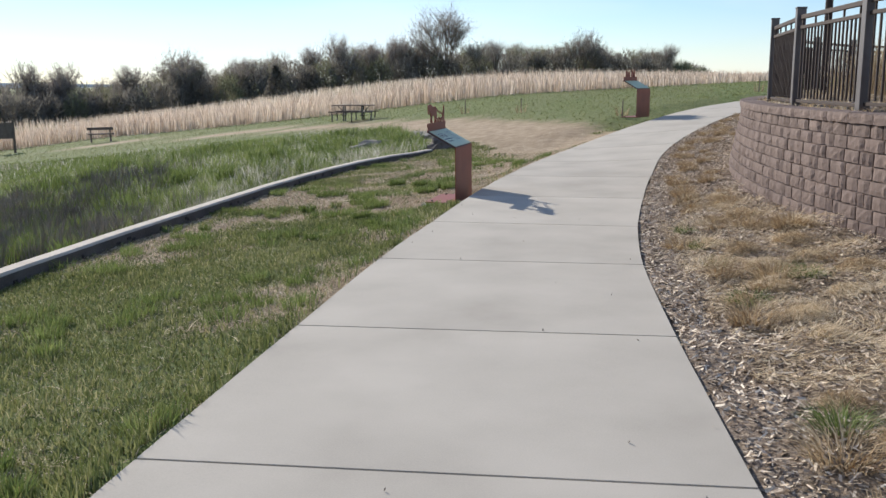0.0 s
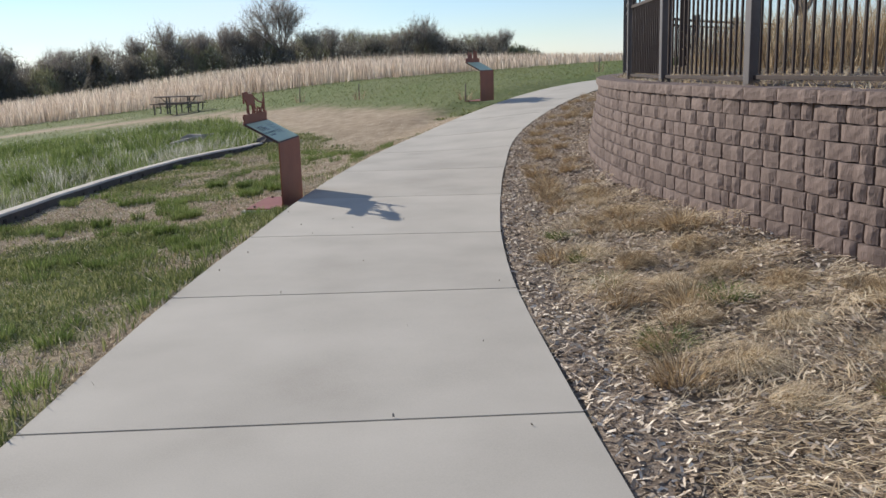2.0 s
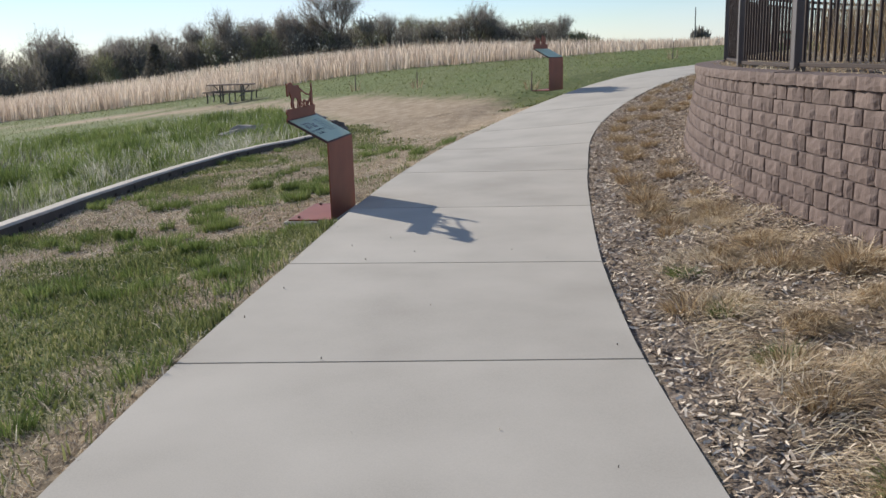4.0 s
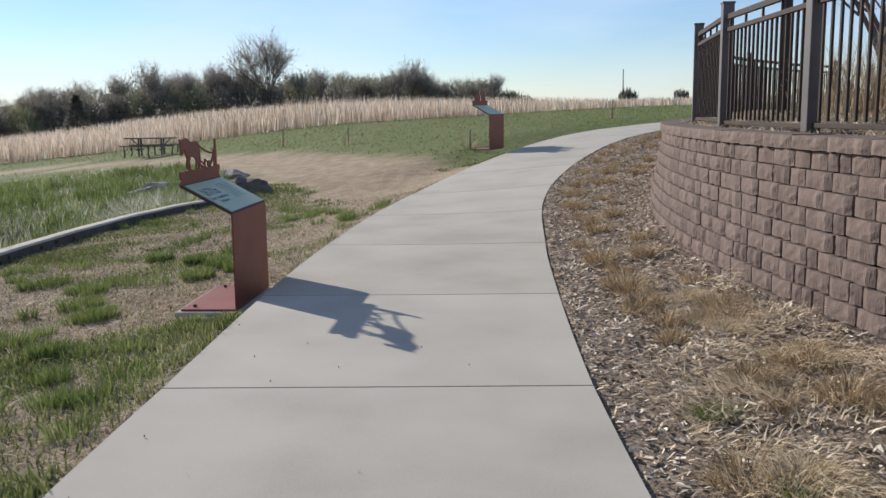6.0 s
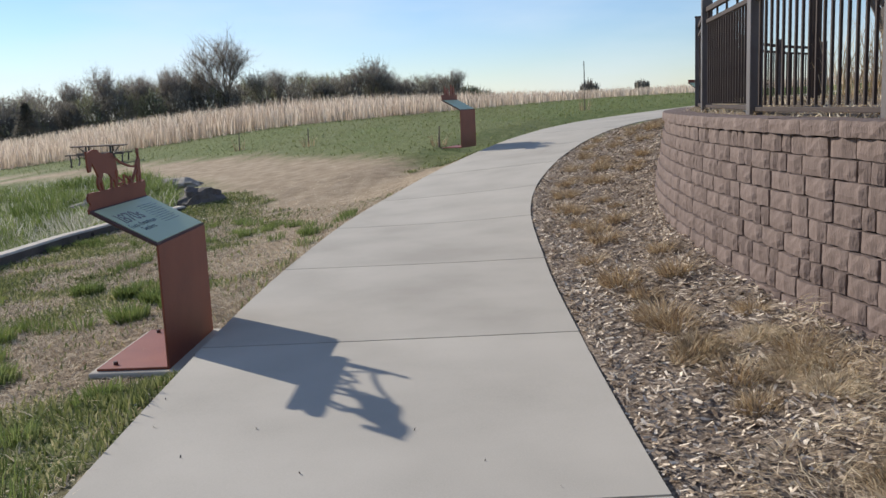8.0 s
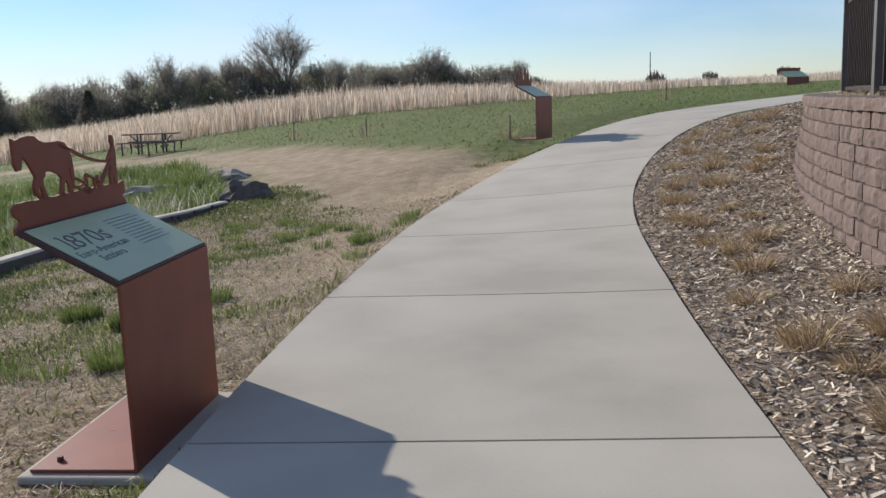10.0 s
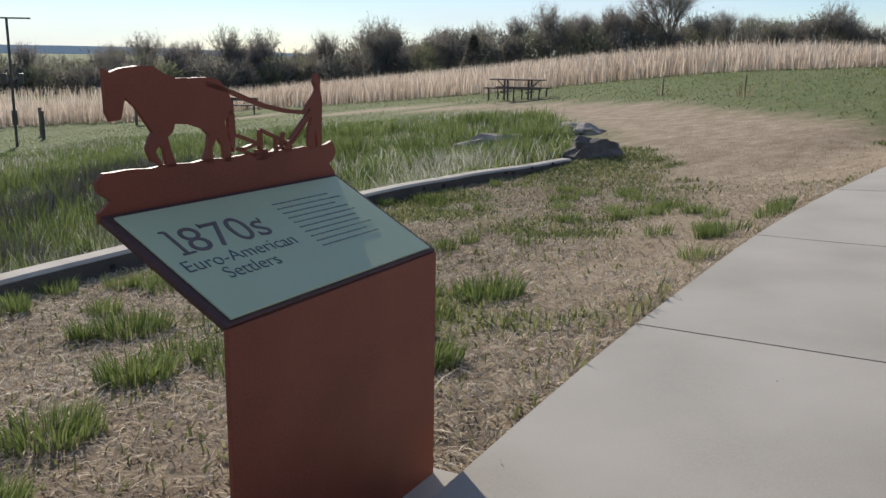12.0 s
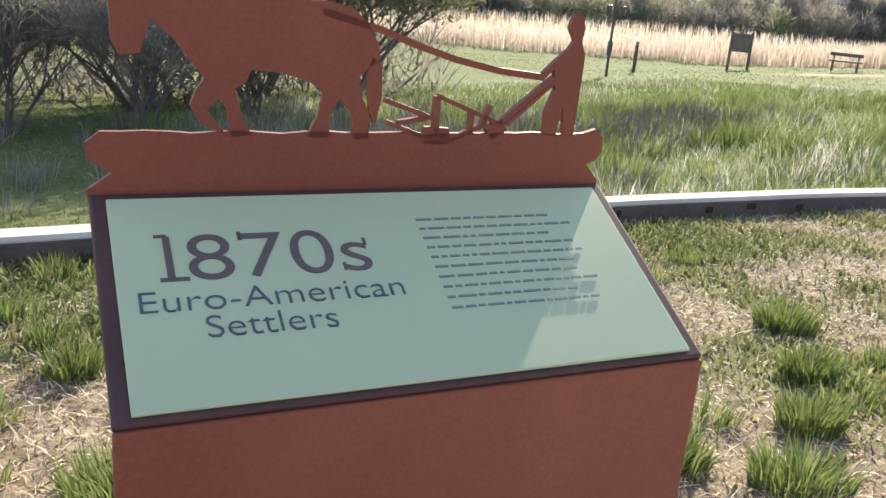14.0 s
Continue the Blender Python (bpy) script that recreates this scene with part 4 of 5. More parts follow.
cs = [c for c in cs if c[0] < -8.2]
blades("brown_weeds", clumps(cs, 48, 0.3, 0.2, 0.5, 0.012, 0.2), M["brush"], "brown standing dead weeds in the hollow", "weeds")
cs = [(-15.2 + 1.8 * rs.randn(), 19.8 + 3.2 * rs.randn()) for _ in range(230)]
cs = [c for c in cs if c[0] < -13.0]
blades("brown_brush", clumps(cs, 42, 0.4, 0.2, 0.5, 0.014, 0.3), M["brush"], "low brown leafless brush in the hollow", "brush")

# ---- bed between path and wall ----
n = 210000
x, y = rs.uniform(-0.4, 5.2, n), rs.uniform(2.0, 27, n)
s = side_of(x, y)
gap = np.hypot(x - WALL_C[0], y - WALL_C[1]) - WALL_R
keep = (s > HALF + 0.02) & (gap > -0.05) & (s < 5)
x, y, s, gap = x[keep], y[keep], s[keep], gap[keep]
z = grid(GZ, x, y)
z = z + rs.uniform(0.0, 0.03, len(x))
L, Wd = rs.uniform(0.007, 0.032, len(x)), rs.uniform(0.0025, 0.008, len(x))
a, tl = rs.uniform(0, 6.28, len(x)), rs.uniform(-0.5, 0.5, len(x))
dx, dy, dz = np.cos(a) * L, np.sin(a) * L, tl * L
ex, ey, ez = -np.sin(a) * Wd, np.cos(a) * Wd, rs.uniform(-0.4, 0.8, len(x)) * Wd
cv = np.empty((len(x), 4, 3))
for k, (p, q) in enumerate(((-1, -1), (1, -0.7), (0.9, 0.8), (-0.9, 1))):
    cv[:, k] = np.c_[x + p * dx + q * ex, y + p * dy + q * ey, z + p * dz + q * ez]
me = bpy.data.meshes.new("wood_chips")
me.vertices.add(len(x) * 4)
me.vertices.foreach_set("co", cv.astype(np.float32).ravel())
me.loops.add(len(x) * 4)
me.loops.foreach_set("vertex_index", np.arange(len(x) * 4, dtype=np.int32))
me.polygons.add(len(x))
me.polygons.foreach_set("loop_start", np.arange(len(x), dtype=np.int32) * 4)
me.update(calc_edges=True)
me.validate()
tagged(link_mesh("wood_chips", me, M["chips"]), "shredded wood chip mulch along the wall", "mulch", kind="stuff")

n = 160000
x, y = rs.uniform(0.3, 5.0, n), 2.0 + 22 * rs.uniform(0, 1, n) ** 1.5
s, gap = side_of(x, y), np.hypot(x - WALL_C[0], y - WALL_C[1]) - WALL_R
mask = np.array([noise.noise((p * 0.8, q * 0.8, 41)) for p, q in zip(x, y)])
keep = (s > HALF + 0.25 + 0.12 * mask) & (gap > 0.1) & (mask * 0.9 + 0.35 * np.clip((12 - y) / 3, -1, 0.35) + 0.22 * np.array([noise.noise((p * 2.6, q * 2.6, 49)) for p, q in zip(x, y)]) > 0.03)
x, y = x[keep], y[keep]
blades("flattened_straw", blade_arrays(rs, x, y, grid(GZ, x, y) + 0.02 + 0.2 * np.array([max(0.0, noise.noise((p * 2.2, q * 2.2, 43))) for p, q in zip(x, y)]) + rs.uniform(0.0, 0.03, len(x)), rs.uniform(-0.02, 0.03, len(x)), rs.uniform(0.003, 0.008, len(x)), rs.uniform(0.05, 0.2, len(x)), np.array([7 * noise.noise((p * 0.9, q * 0.9, 47)) for p, q in zip(x, y)]) + 0.65 * rs.randn(len(x))), M["straw"], "flattened dead straw over the mulch bed", "straw")


def tuft_mesh(seed, green=False):
    r = np.random.RandomState(seed)
    k = 300
    rad, a = 0.11 * np.sqrt(r.uniform(0, 1, k)), r.uniform(0, 6.28, k)
    h = r.uniform(0.04, 0.15, k) * (1.15 - rad / 0.16)
    v = blade_arrays(r, rad * np.cos(a), rad * np.sin(a), np.zeros(k), h, r.uniform(0.003, 0.006, k), r.uniform(0.05, 0.18, k), a + r.uniform(-0.9, 0.9, k))
    ob = blades("dry_grass_tuft", v, M["weed"] if green else M["tuft"], "", "", kind="")
    data = ob.data
    bpy.data.objects.remove(ob)
    return data


TUFTS = [tuft_mesh(60 + i) for i in range(5)]
GREEN_TUFT = tuft_mesh(80, True)


def tuft(px, py, size, green=False):
    ob = new("green_grass_tuft" if green else "dry_grass_tuft", GREEN_TUFT if green else random.choice(TUFTS))
    ob.matrix_basis = Matrix.Translation((px, py, float(grid(GZ, np.array([px]), np.array([py]))[0]))) @ Matrix.Rotation(random.uniform(0, 6.28), 4, "Z") @ Matrix.Diagonal((size, size, size * random.uniform(0.8, 1.2), 1))
    tagged(ob, "small green grass tuft growing in the mulch" if green else "dry tan bunch grass tuft in the mulch bed", "grass tuft", "green tufts in the bed" if green else "dry tufts in the bed")


idx = [i for i in range(len(LINE)) if 11.5 < LXY[i, 1] < 27]
for i in idx[::5]:
    for off, p in ((1.62, 0.9), (2.05, 0.75), (2.5, 0.5)):
        if random.random() < p:
            o = off + random.uniform(-0.12, 0.12)
            j = max(0, min(len(LINE) - 1, i + random.randint(-2, 2)))
            q = (LXY[j, 0] + TAN[j, 1] * o, LXY[j, 1] - TAN[j, 0] * o)
            if wall_gap(*q) > 0.15 and q[1] < 25:
                tuft(q[0], q[1], random.uniform(0.8, 1.35))
for k in range(60):
    q = (random.uniform(1.0, 4.4), random.uniform(3.2, 12.5))
    if path_side(*q) > HALF + 0.3 and wall_gap(*q) > 0.2:
        tuft(q[0], q[1], random.uniform(0.8, 1.5))
for q in ((1.33, 8.85), (1.75, 5.4), (1.5, 7.6), (1.2, 9.6), (2.3, 6.7), (1.05, 10.4), (1.9, 8.2)):
    tuft(q[0], q[1], random.uniform(0.7, 1.1), True)


def mound_mesh(seed):
    """A combed-over heap of old bunch grass: blades springing up and falling to one side."""
    r = np.random.RandomState(seed)
    k = 1100
    rad, a = 0.15 * np.sqrt(r.uniform(0, 1, k)), r.uniform(0, 6.28, k)
    px, py = rad * np.cos(a), rad * np.sin(a)
    top = 0.11 * (1 - (rad / 0.16) ** 2)
    fall = r.uniform(0.08, 0.26, k)
    v = blade_arrays(r, px, py, top * 0.3, top * r.uniform(0.5, 1.2, k) + 0.02, r.uniform(0.002, 0.005, k), fall, 0.75 * r.randn(k) + 0.5 * np.sin(a) * 2)
    v[:, 4, 2] -= 0.6 * top + 0.015
    ob = blades("dry_grass_mound", v, M["straw" if seed % 2 else "tuft"], "", "", kind="")
    data = ob.data
    bpy.data.objects.remove(ob)
    return data


MOUNDS = [mound_mesh(90 + i) for i in range(6)]
heaps = []
for k in range(400):
    q = (random.uniform(1.0, 4.6), random.uniform(4.0, 13.0))
    if path_side(*q) > HALF + 0.45 and wall_gap(*q) > 0.3 and all((q[0] - o[0]) ** 2 + (q[1] - o[1]) ** 2 > 0.12 for o in heaps) and len(heaps) < 50:
        heaps.append(q)
for q in heaps:
    ob = new("dry_grass_mound", random.choice(MOUNDS))
    size = random.uniform(0.55, 1.0)
    ob.matrix_basis = Matrix.Translation((q[0], q[1], float(grid(GZ, np.array([q[0]]), np.array([q[1]]))[0]))) @ Matrix.Rotation(random.uniform(-1.2, 1.2), 4, "Z") @ Matrix.Diagonal((size * 1.15, size, size * random.uniform(0.8, 1.3), 1))
    tagged(ob, "combed-over heap of golden dead bunch grass on mulch", "grass tuft", "dry mounds in the bed")

# specks on the slabs
k = 90
x, y = rs.uniform(-2, 1.6, k), rs.uniform(3.5, 20, k)
ok = np.abs(side_of(x, y)) < HALF - 0.05
x, y = x[ok], y[ok]
blades("path_litter", blade_arrays(rs, x, y, np.full(len(x), 0.027), rs.uniform(0.0, 0.006, len(x)), rs.uniform(0.004, 0.01, len(x)), rs.uniform(0.004, 0.018, len(x))), M["brush"], "specks of leaf and chip litter on the slabs", "litter")

# ---- tall grass on the terrace ----
k = 6500
rad, a = WALL_R - rs.uniform(1.4, 3.6, k), math.pi + rs.uniform(-0.08, 0.42, k)
x, y = WALL_C[0] + rad * np.cos(a), WALL_C[1] + rad * np.sin(a)
blades("terrace_grass", blade_arrays(rs, x, y, np.full(k, TOP + 0.16), rs.uniform(0.25, 0.8, k), rs.uniform(0.005, 0.011, k), rs.uniform(0.05, 0.35, k)), M["tuft"], "tall russet ornamental grass behind the fence", "grass")
k = 4200
rad, a = WALL_R - rs.uniform(0.42, 1.5, k), math.pi + rs.uniform(-0.4, 0.42, k)
x, y = WALL_C[0] + rad * np.cos(a), WALL_C[1] + rad * np.sin(a)
zz = np.array([terrace_z(p, q) for p, q in zip(x, y)])
blades("terrace_straw", blade_arrays(rs, x, y, zz + 0.01, rs.uniform(0.0, 0.06, k), rs.uniform(0.006, 0.016, k), rs.uniform(0.04, 0.16, k)), M["straw"], "dead straw littering the terrace edge", "straw")

# ---- short grass of the far lawn ----
n = 34000
x, y = rs.uniform(-45, 9, n), 24 + 27 * rs.uniform(0, 1, n)
s = side_of(x, y)
keep = (s < -HALF - 0.1) & (rs.uniform(0, 1, n) > grid(GD, x, y) * 1.6) & ((x > -22) | (y > 30))
x, y = x[keep], y[keep]
blades("far_lawn", blade_arrays(rs, x, y, grid(GZ, x, y), rs.uniform(0.02, 0.07, len(x)), rs.uniform(0.015, 0.04, len(x)), rs.uniform(0.02, 0.1, len(x))), M["far_grass"], "mown green lawn running to the reeds", "grass")

# ---- reed field ----
EDGE = [(-90, 0), (-62, 20), (-48, 37), (-46, 48), (-37, 54), (-26, 51), (-19, 50.5), (-8.5, 49.5), (3.5, 51), (14, 54), (32, 60), (80, 82)]
ev = np.array(EDGE, float)
seg = np.linalg.norm(np.diff(ev, axis=0), axis=1)
cum = np.r_[0, np.cumsum(seg)]
n = 120000
tpos = rs.uniform(0, cum[-1], n)
ex_, ey_ = np.interp(tpos, cum, ev[:, 0]), np.interp(tpos, cum, ev[:, 1])
deep = np.where(rs.uniform(0, 1, n) < 0.45, 9 * rs.uniform(0, 1, n), 95 * rs.uniform(0, 1, n) ** 1.4)
out = np.c_[ex_ - 0, ey_ - 5.0]
out /= np.linalg.norm(out, axis=1)[:, None]
x, y = ex_ + out[:, 0] * deep + rs.randn(n) * 0.5, ey_ + out[:, 1] * deep + rs.randn(n) * 0.5
h = rs.uniform(1.0, 1.65, n) * (1 - 0.25 * rs.uniform(0, 1, n)) * np.where(deep < 2, 0.8, 1)
right = np.clip((x + 9) / 14, 0, 1)
h = h * (1 - 0.62 * right) * (1 - 0.3 * np.clip(deep / 60, 0, 1))
w = rs.uniform(0.018, 0.05, n) * (1 + deep / 50)
blades("reed_field", blade_arrays(rs, x, y, grid(GZ, x, y), h, w, h * rs.uniform(0.05, 0.35, n)), M["reed"], "wide field of pale dead reeds behind the lawn", "reeds")


# ---- trees ----
def tree_lists(seed, height, spread, kids, share, stems=1, lift=0.5):
    """Limb tubes and the ends of the branches. kids: branches at each level; share: each level's length in the tree's height."""
    r = random.Random(seed)
    v, f, ends = [], [], []
    last = len(share) - 1

    def limb(p, d, rad, level):
        length = height * share[level] * r.uniform(0.75, 1.15)
        segs = 4 if level < 2 else 2
        ns = (7, 5, 3, 3)[min(level, 3)]
        prev = None
        nodes = []
        for i in range(segs + 1):
            rr = rad * (1 - 0.5 * i / segs)
            o = len(v)
            q = d.to_track_quat("Z", "Y").to_matrix()
            for k in range(ns):
                a = 2 * math.pi * k / ns
                v.append(tuple(p + q @ Vector((math.cos(a) * rr, math.sin(a) * rr, 0))))
            if prev is not None:
                for k in range(ns):
                    f.append((prev + k, prev + (k + 1) % ns, o + (k + 1) % ns, o + k))
            prev = o
            nodes.append(p.copy())
            if i < segs:
                p = p + d * (length / segs)
                d = (d + Vector((r.uniform(-1, 1), r.uniform(-1, 1), r.uniform(-0.2, 0.7))) * 0.13).normalized()
        if level >= last - 1:
            ends.append((nodes[-1], d, length))
        if level >= last:
            return
        turn = r.uniform(0, 6.28)
        for k in range(kids[level]):
            f0 = (k + 0.5) / kids[level]
            low = 0.55 if level == 0 else 0.25
            at = nodes[-1].lerp(nodes[0], (1 - low) * (1 - f0) * r.uniform(0.7, 1.0))
            a = turn + k * 2.4 + r.uniform(-0.4, 0.4)
            away = Vector((math.cos(a), math.sin(a), r.uniform(0.0, lift)))
            nd = (d * 0.9 + away * spread * r.uniform(0.5, 1.15)).normalized()
            limb(at, nd, rad * (0.5 if level else 0.42) * r.uniform(0.8, 1.05), level + 1)

    for k in range(stems):
        d = Vector((r.uniform(-1, 1), r.uniform(-1, 1), 2.0 if stems > 1 else 12)).normalized()
        limb(Vector((r.uniform(-0.3, 0.3), r.uniform(-0.3, 0.3), 0)) * (stems > 1) + Vector((0, 0, -0.15)), d, height * 0.026 / stems ** 0.4, 0)
    return v, f, ends


def tree(seed, height, spread, kids, share, label, twigs=7, leaves=0, leaf_size=0.1, stems=1, leaf_mat="bud", lift=0.5, twig_w=0.02):
    t = thing("tree", Matrix(), label, "tree", "trees")
    v, f, ends = tree_lists(seed, height, spread, kids, share, stems, lift)
    trunk = soup("trunk", v, f, M["bark"], t, kind="")
    r = np.random.RandomState(seed)
    tv, lv = [], []
    for p, d, ln in ends:
        k = twigs
        base = np.array(p)[None] - np.array(d)[None] * (ln * r.uniform(0, 0.9, k))[:, None]
        dirs = np.array(d)[None] * 0.7 + r.randn(k, 3) * 0.55 + np.array([0, 0, 0.25])
        dirs /= np.linalg.norm(dirs, axis=1)[:, None]
        tl = (ln * r.uniform(0.6, 1.5, k))[:, None]
        sidev = np.cross(dirs, r.randn(k, 3))
        sidev /= np.linalg.norm(sidev, axis=1)[:, None]
        wv = sidev * (twig_w * 0.5)
        bend = r.randn(k, 3) * tl * 0.12
        q = np.stack([base - wv, base + wv, base + dirs * tl * 0.55 + bend - wv * 0.6, base + dirs * tl * 0.55 + bend + wv * 0.6, base + dirs * tl], 1)
        tv.append(q)
        if leaves:
            pts = base[r.randint(0, k, leaves)] + (dirs * tl)[r.randint(0, k, leaves)] * r.uniform(0.1, 1.1, leaves)[:, None] + r.randn(leaves, 3) * ln * 0.1
            a1, a2 = r.randn(leaves, 3), r.randn(leaves, 3)
            a1 *= (leaf_size * 0.5 / np.linalg.norm(a1, axis=1))[:, None]
            a2 *= (leaf_size / np.linalg.norm(a2, axis=1))[:, None]
            lv.append(np.stack([pts - a1 * 0.4, pts + a1 * 0.4, pts - a1 + a2 * 0.6, pts + a1 + a2 * 0.6, pts + a2 * 1.5], 1))
    crown = blades("crown", np.concatenate(tv), M["twig"], "", "", t, kind="")
    if lv:
        blades("foliage", np.concatenate(lv), M[leaf_mat], "", "", t, kind="")
    return t


def stand(t, x, y, turn=0.0, size=1.0):
    t.matrix_basis = pose(x, y, open_land(x, y) - 0.1, 0, 0, turn) @ Matrix.Scale(size, 4)
    return t


def along(azimuth, distance, eye=(1.05, 1.43)):
    return eye[0] + math.sin(radians(azimuth)) * distance, eye[1] + math.cos(radians(azimuth)) * distance


BARE = "bare grey-brown deciduous tree behind the reed field"
FAN = (0.24, 0.42, 0.24, 0.13)
kinds = [tree(3, 11.5, 0.75, (8, 6, 4), FAN, BARE, 11, 0, twig_w=0.03, lift=0.6), tree(14, 8.5, 0.5, (6, 5, 4), (0.34, 0.38, 0.22, 0.13), BARE, 10, 0, twig_w=0.03, lift=0.8),
         tree(25, 7.5, 0.7, (6, 5, 4), FAN, "tree with sparse olive spring buds behind the reeds", 7, 3, 0.16, twig_w=0.04, lift=0.5), tree(36, 8.5, 0.45, (4, 5, 3), (0.36, 0.36, 0.22, 0.13), BARE, 7, 1, 0.16, stems=3, twig_w=0.04, lift=0.7)]
spots = [(0, -14.9, 138, 1.05), (1, -11.9, 140, 0.85), (1, -18.4, 136, 0.9), (1, -20.0, 134, 0.85), (3, -21.9, 132, 0.95), (1, -23.3, 134, 0.9), (3, -16.6, 139, 0.85), (2, -13.0, 136, 0.9), (2, -7.6, 150, 0.95), (3, -6.6, 150, 0.95),
         (2, -5.9, 152, 0.9), (1, -1.4, 160, 0.75), (2, -1.9, 162, 0.6), (2, -30.8, 118, 1.0), (3, -31.6, 120, 0.95), (1, -34.2, 122, 0.9), (1, -38.2, 120, 0.75), (1, -39.4, 122, 0.7), (1, -27.4, 126, 0.8), (2, -26.0, 128, 0.85), (2, -28.2, 124, 0.8), (2, -9.6, 146, 0.8),
         (1, -43, 118, 0.75), (2, -46, 116, 0.75), (1, -50, 112, 0.7), (3, -57.5, 105, 0.7), (1, -59.0, 100, 0.75), (2, -61.5, 98, 0.8), (2, -64.5, 95, 0.8), (3, -68, 92, 0.85), (2, -72, 90, 0.9), (1, -78, 88, 0.9), (2, -86, 85, 0.95)]
for i in range(34):
    az = -47 + i * 1.38 + random.uniform(-0.5, 0.5)
    if az < -0.8:
        spots.append((random.choice((1, 2, 3, 3)), az, float(np.interp(az, [-50, -30, -15, 1], [120, 128, 146, 168])) + random.uniform(-3, 6), random.uniform(0.62, 0.92)))
used = set()
for i, (k, az, dist, size) in enumerate(spots):
    x, y = along(az, dist)
    if k in used:
        c = copy_thing(kinds[k], Matrix())
        stand(c, x, y, i * 77, size)
    else:
        used.add(k)
        stand(kinds[k], x, y, 20, size)

# thicket under the trees: rounded masses of crossing twigs
def thicket(name, lumps, per, material, label):
    c = np.repeat(np.array(lumps), per, axis=0)
    k = len(c)
    q = rs.randn(k, 3)
    q *= (rs.uniform(0.35, 1, k) ** 0.4 / np.linalg.norm(q, axis=1))[:, None]
    r = c[:, 3]
    pos = np.c_[c[:, 0] + q[:, 0] * r * 1.25, c[:, 1] + q[:, 1] * r, c[:, 2] + np.abs(q[:, 2]) * c[:, 4]]
    d = q * 0.5 + rs.randn(k, 3) * 0.5 + np.array([0, 0, 0.8])
    d /= np.linalg.norm(d, axis=1)[:, None]
    ln = rs.uniform(0.4, 1.15, k)[:, None]
    sd = np.cross(d, rs.randn(k, 3))
    sd /= np.linalg.norm(sd, axis=1)[:, None]
    sd *= rs.uniform(0.018, 0.055, k)[:, None]
    v = np.stack([pos - sd, pos + sd, pos + d * ln * 0.6 - sd * 0.8, pos + d * ln * 0.6 + sd * 0.8, pos + d * ln], 1)
    blades(name, v, material, label, "thicket")


masses = []
for az in np.arange(-96, 0.4, 0.55):
    for row in range(2):
        aa = az + rs.uniform(-0.3, 0.3)
        dd = float(np.interp(aa, [-95, -70, -45, -30, -15, 1], [84, 92, 112, 118, 138, 162])) + row * 7 + rs.uniform(-2, 3)
        x, y = along(aa, dd)
        lump = noise.noise((aa * 0.35, 0, 51)) + 0.5 * noise.noise((aa * 1.3, 3, 52))
        top = float(np.interp(aa, [-95, -60, -52, -44, -36, -25, -12, -3, 0.4], [4.4, 3.8, 3.3, 3.9, 4.5, 5.1, 5.1, 4.4, 1.9])) * (1 + 0.25 * lump) * (0.85 + 0.25 * row)
        masses.append((x, y, open_land(x, y) - 0.3, rs.uniform(1.3, 2.0), max(1.2, top)))
order = rs.permutation(len(masses))
thicket("dark_thicket", [masses[i] for i in order[: int(len(masses) * 0.7)]], 560, M["hedge"], "dark leafless thicket along the far tree line")
thicket("olive_thicket", [masses[i] for i in order[int(len(masses) * 0.7):]], 520, M["bud"], "olive budding scrub along the far tree line")

# evergreen in the tree line
ec = thing("evergreen_tree", Matrix(), "small dark evergreen tree before the far thicket", "tree")
ex0, ey0 = along(-25.7, 108)
ec.matrix_basis = pose(ex0, ey0, open_land(ex0, ey0))
bm = bmesh.new()
tube(bm, (0, 0, -0.2), (0, 0, 4.2), 0.12, 0.02, 6)
part("trunk", bm, M["bark"], ec)
k = 2600
zz = 0.3 + 3.9 * rs.uniform(0, 1, k) ** 1.3
rad, a = (4.6 - zz) * 0.38 * np.sqrt(rs.uniform(0.1, 1, k)), rs.uniform(0, 6.28, k)
blades("foliage", blade_arrays(rs, rad * np.cos(a), rad * np.sin(a), zz, rs.uniform(-0.25, 0.2, k), rs.uniform(0.1, 0.25, k), rs.uniform(0.2, 0.5, k), a), M["hedge"], "", "", ec, kind="")

# willow and shrubs beyond the hollow
wl = tree(47, 6.5, 0.85, (5, 5, 4), (0.3, 0.36, 0.24, 0.14), "spreading willow with fresh pale green leaves", 7, 24, 0.085, stems=4, leaf_mat="leaf", lift=0.2, twig_w=0.014)
stand(wl, -20.5, 19.4, 40)
for j, (x, y, sz) in enumerate(((-22.5, 15.2, 0.95), (-23, 11.0, 1.0), (-25.5, 18.5, 1.05))):
    stand(copy_thing(wl, Matrix()), x, y, 130 * (j + 1), sz)
sh = tree(58, 3.6, 0.9, (4, 4, 4), (0.3, 0.36, 0.26, 0.15), "leafless brown shrub beside the hollow", 8, 1, 0.06, stems=6, twig_w=0.012)
stand(sh, -18.0, 14.6, 0)
for j, (x, y, sz) in enumerate(((-18.5, 12.4, 1.1), (-18.0, 10.0, 1.0), (-20.5, 17.2, 1.0))):
    stand(copy_thing(sh, Matrix()), x, y, 100 * (j + 1), sz)

scrub = [(-26.5 + rs.uniform(-2, 2), yy, open_land(-26, yy) - 0.3, rs.uniform(1.1, 1.7), rs.uniform(1.6, 3.2)) for yy in np.arange(4, 24, 0.8)]
thicket("willow_scrub", scrub, 120, M["hedge"], "dense dark scrub behind the willows")

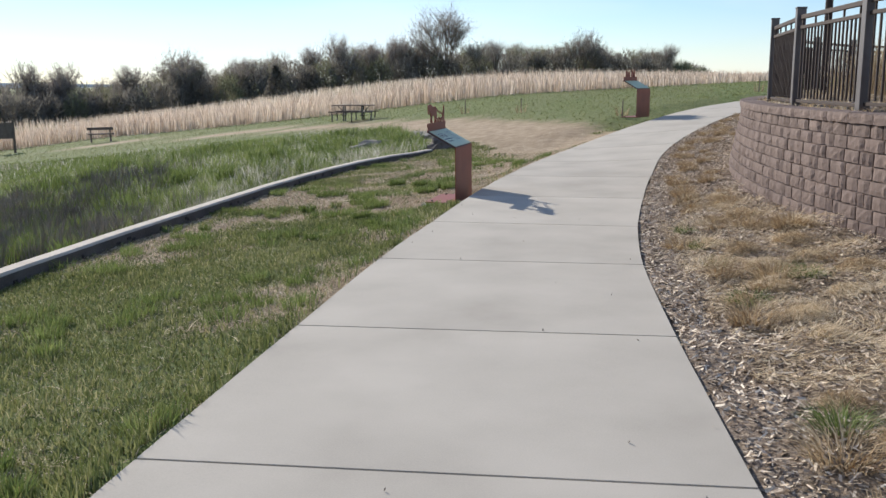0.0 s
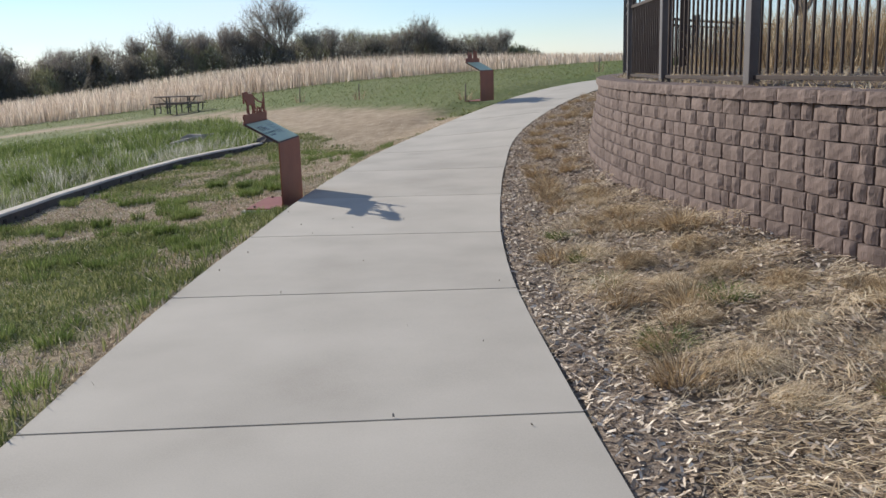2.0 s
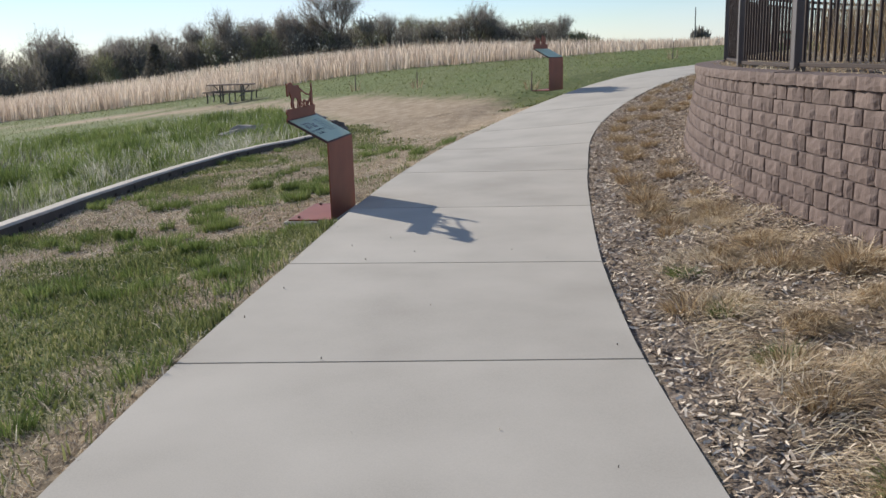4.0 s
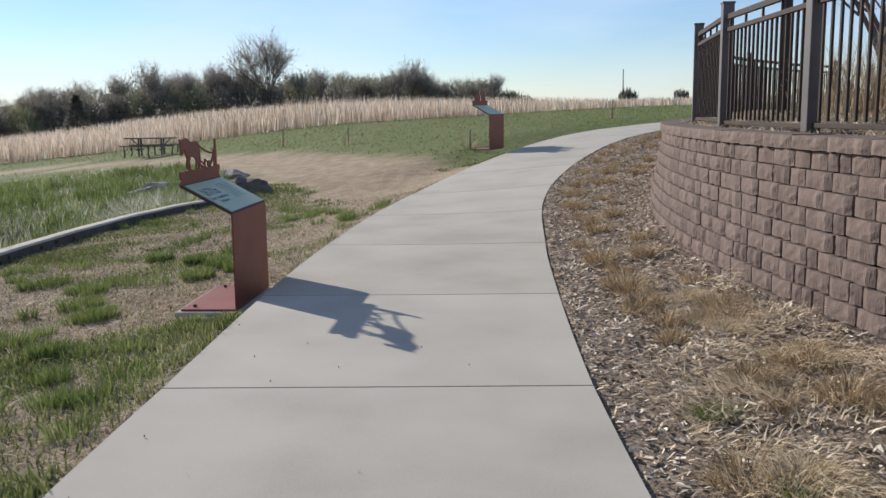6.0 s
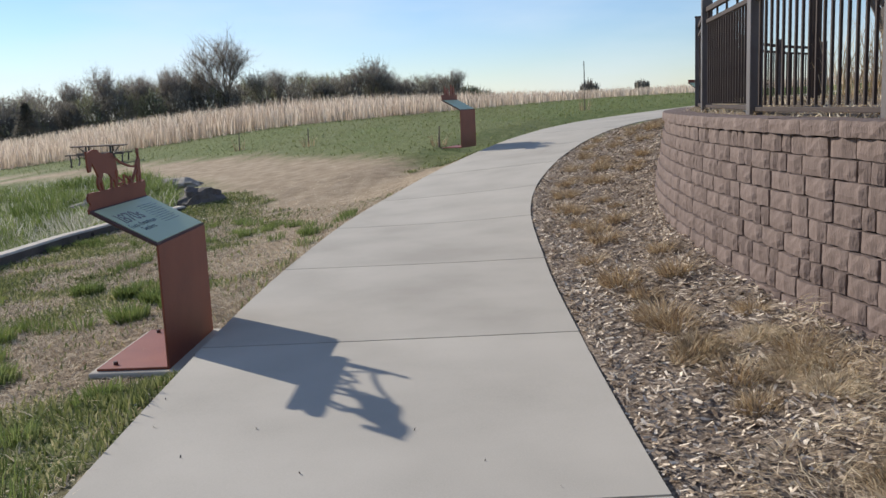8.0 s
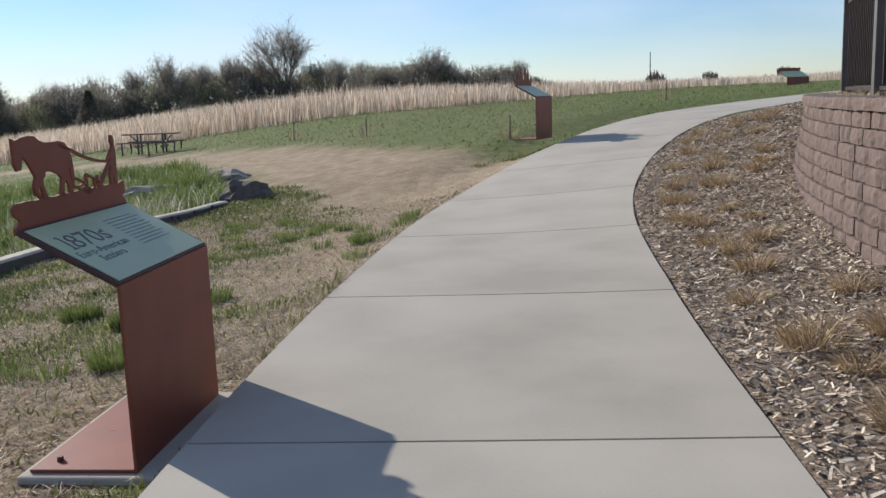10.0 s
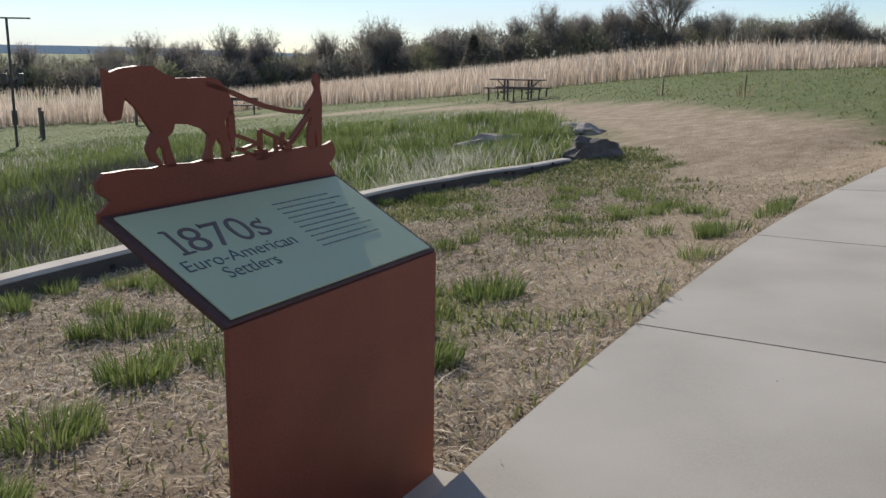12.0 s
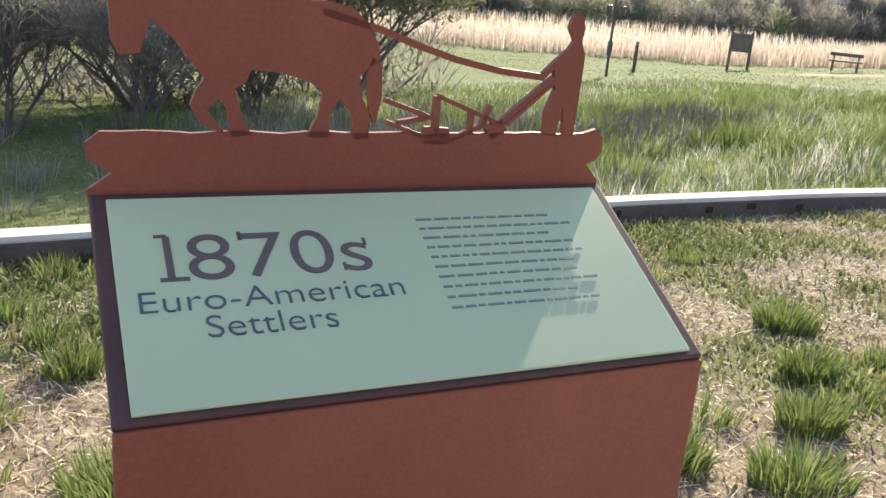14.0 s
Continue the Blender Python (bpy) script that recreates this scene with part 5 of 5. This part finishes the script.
# trees on the terrace
tt = tree(69, 5.0, 0.6, (6, 5, 3), (0.36, 0.34, 0.22, 0.13), "bare young tree standing on the terrace", 6, 0, twig_w=0.01)
tt.matrix_basis = pose(6.6, 17.9, TOP + 0.1)
c = copy_thing(tt, pose(6.4, 22.4, TOP + 0.1, 0, 0, 80))

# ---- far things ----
# far ridge: distance haze is put into its pale bluish colour
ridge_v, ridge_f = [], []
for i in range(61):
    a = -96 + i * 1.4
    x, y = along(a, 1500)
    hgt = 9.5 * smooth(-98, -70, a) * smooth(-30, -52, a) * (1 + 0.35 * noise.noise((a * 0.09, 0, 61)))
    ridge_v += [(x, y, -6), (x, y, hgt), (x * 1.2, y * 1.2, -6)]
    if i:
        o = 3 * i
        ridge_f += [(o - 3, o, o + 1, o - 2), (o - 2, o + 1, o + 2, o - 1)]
soup("backdrop", ridge_v, ridge_f, M["hill"], None, "pale blue hills on the horizon, haze painted into their colour", "backdrop", "structure")

bp = thing("bird_pole", pose(-33.5, 35.0, open_land(-33.5, 35)), "tall thin pole with crossbar and small nest boxes", "pole")
bm = bmesh.new()
tube(bm, (0, 0, -0.2), (0, 0, 5.1), 0.06, 0.05, 8)
part("pole", bm, M["steel"], bp)
bm = bmesh.new()
box(bm, (1.8, 0.06, 0.06), (0, 0, 5.1), bevel=0.01)
part("crossbar", bm, M["steel"], bp)
for x in (-0.25, 0.35):
    bm = bmesh.new()
    box(bm, (0.2, 0.2, 0.4), (x, 0, 2.75), bevel=0.02)
    part("nest_box", bm, M["steel"], bp)
bm = bmesh.new()
tube(bm, (0, 0, 0.9), (0, 0, 1.5), 0.11, 0.11, 8)
part("guard", bm, M["steel"], bp)
bp.rotation_euler.z = radians(40)

nb = thing("notice_board", pose(-38.5, 46.4, open_land(-38.5, 46.4), 0, 0, 45), "dark wooden notice board on two posts by the reeds", "notice board")
for x in (-0.5, 0.5):
    bm = bmesh.new()
    box(bm, (0.14, 0.14, 2.0), (x, 0, 0.9), bevel=0.01)
    part("post", bm, M["timber"], nb)
bm = bmesh.new()
box(bm, (1.0, 0.08, 0.95), (0, 0.02, 1.35), bevel=0.01)
part("board", bm, M["timber"], nb)


def bench(m):
    b = thing("bench", m, "plain weathered timber bench on the far lawn", "bench")
    bm = bmesh.new()
    box(bm, (1.5, 0.4, 0.07), (0, 0, 0.5), bevel=0.01)
    part("seat", bm, M["timber"], b)
    bm = bmesh.new()
    box(bm, (1.5, 0.05, 0.16), (0, 0.2, 0.8), bevel=0.01)
    part("backrest", bm, M["timber"], b)
    for x in (-0.55, 0.55):
        bm = bmesh.new()
        box(bm, (0.09, 0.36, 0.5), (x, 0, 0.25), bevel=0.01)
        box(bm, (0.07, 0.07, 0.85), (x, 0.2, 0.42), bevel=0.01)
        part("leg", bm, M["timber"], b)
    return b


bench(pose(-33.0, 48.0, open_land(-33, 48), 0, 0, 40))
for x, y, hh in ((-36.5, 38.5, 1.3), (-40, 41, 1.4)):
    bm = bmesh.new()
    box(bm, (0.12, 0.12, hh + 0.2), (0, 0, hh / 2 - 0.1), bevel=0.01)
    ob = part("wooden_post", bm, M["timber"], None)
    ob.matrix_basis = pose(x, y, open_land(x, y))
    tagged(ob, "short weathered wooden post in the far grass", "post", "far posts")


def sapling(x, y, hh):
    s = thing("sapling", pose(x, y, open_land(x, y)), "small dry sapling with a stake on the lawn", "sapling", "saplings on the lawn")
    bm = bmesh.new()
    tube(bm, (0, 0, -0.1), (0.02, 0, hh), 0.025, 0.015, 5)
    part("stake", bm, M["timber"], s)
    k = 28
    r = np.random.RandomState(int(hh * 100))
    a = r.uniform(0, 6.28, k)
    blades("stalk_clump", blade_arrays(r, 0.15 * np.cos(a), 0.15 * np.sin(a), np.zeros(k), r.uniform(0.1, hh * 0.8, k), np.full(k, 0.014), r.uniform(0.02, 0.2, k), a), M["tuft"], "", "", s, kind="")


for x, y, hh in ((-5.1, 35, 0.55), (-8.0, 38, 0.6), (3.5, 37.2, 0.6), (-0.9, 28.8, 0.45)):
    sapling(x, y, hh)

# lamp pole on the terrace
lp = thing("lamp_pole", pose(3.0, 16.3, TOP + 0.15), "dark round metal pole standing behind the fence", "pole")
bm = bmesh.new()
tube(bm, (0, 0, -0.1), (0, 0, 4.0), 0.058, 0.05, 12)
part("shaft", bm, M["fence"], lp)
bm = bmesh.new()
tube(bm, (0, 0, -0.02), (0, 0, 0.06), 0.13, 0.11, 12)
part("base_plate", bm, M["fence"], lp)

# far bushes and mast on the rise
for az, dist, r0 in ((7.2, 170, 1.0), (10.4, 190, 0.9), (14.5, 150, 0.7)):
    x, y = along(az, dist, (0.07, 6.9))
    bush = thing("far_bush", pose(x, y, open_land(x, y)), "small dark bush on the far rise", "bush", "far bushes")
    k = 220
    a, q = rs.uniform(0, 6.28, k), np.sqrt(rs.uniform(0, 1, k)) * 1.6 * r0
    blades("foliage", blade_arrays(rs, q * np.cos(a), q * np.sin(a), np.full(k, 0.4), rs.uniform(0.8, 3.0, k) * r0 * (1 - 0.2 * q), np.full(k, 0.35), rs.uniform(0.1, 0.8, k)), M["hedge"], "", "", bush, kind="")
x, y = along(6.9, 168, (0.07, 6.9))
bm = bmesh.new()
tube(bm, (0, 0, 0), (0, 0, 6.2), 0.12, 0.08, 6)
ob = part("mast", bm, M["steel"], None)
ob.matrix_basis = pose(x, y, open_land(x, y) - 0.1)
tagged(ob, "thin dark mast on the far rise", "mast")
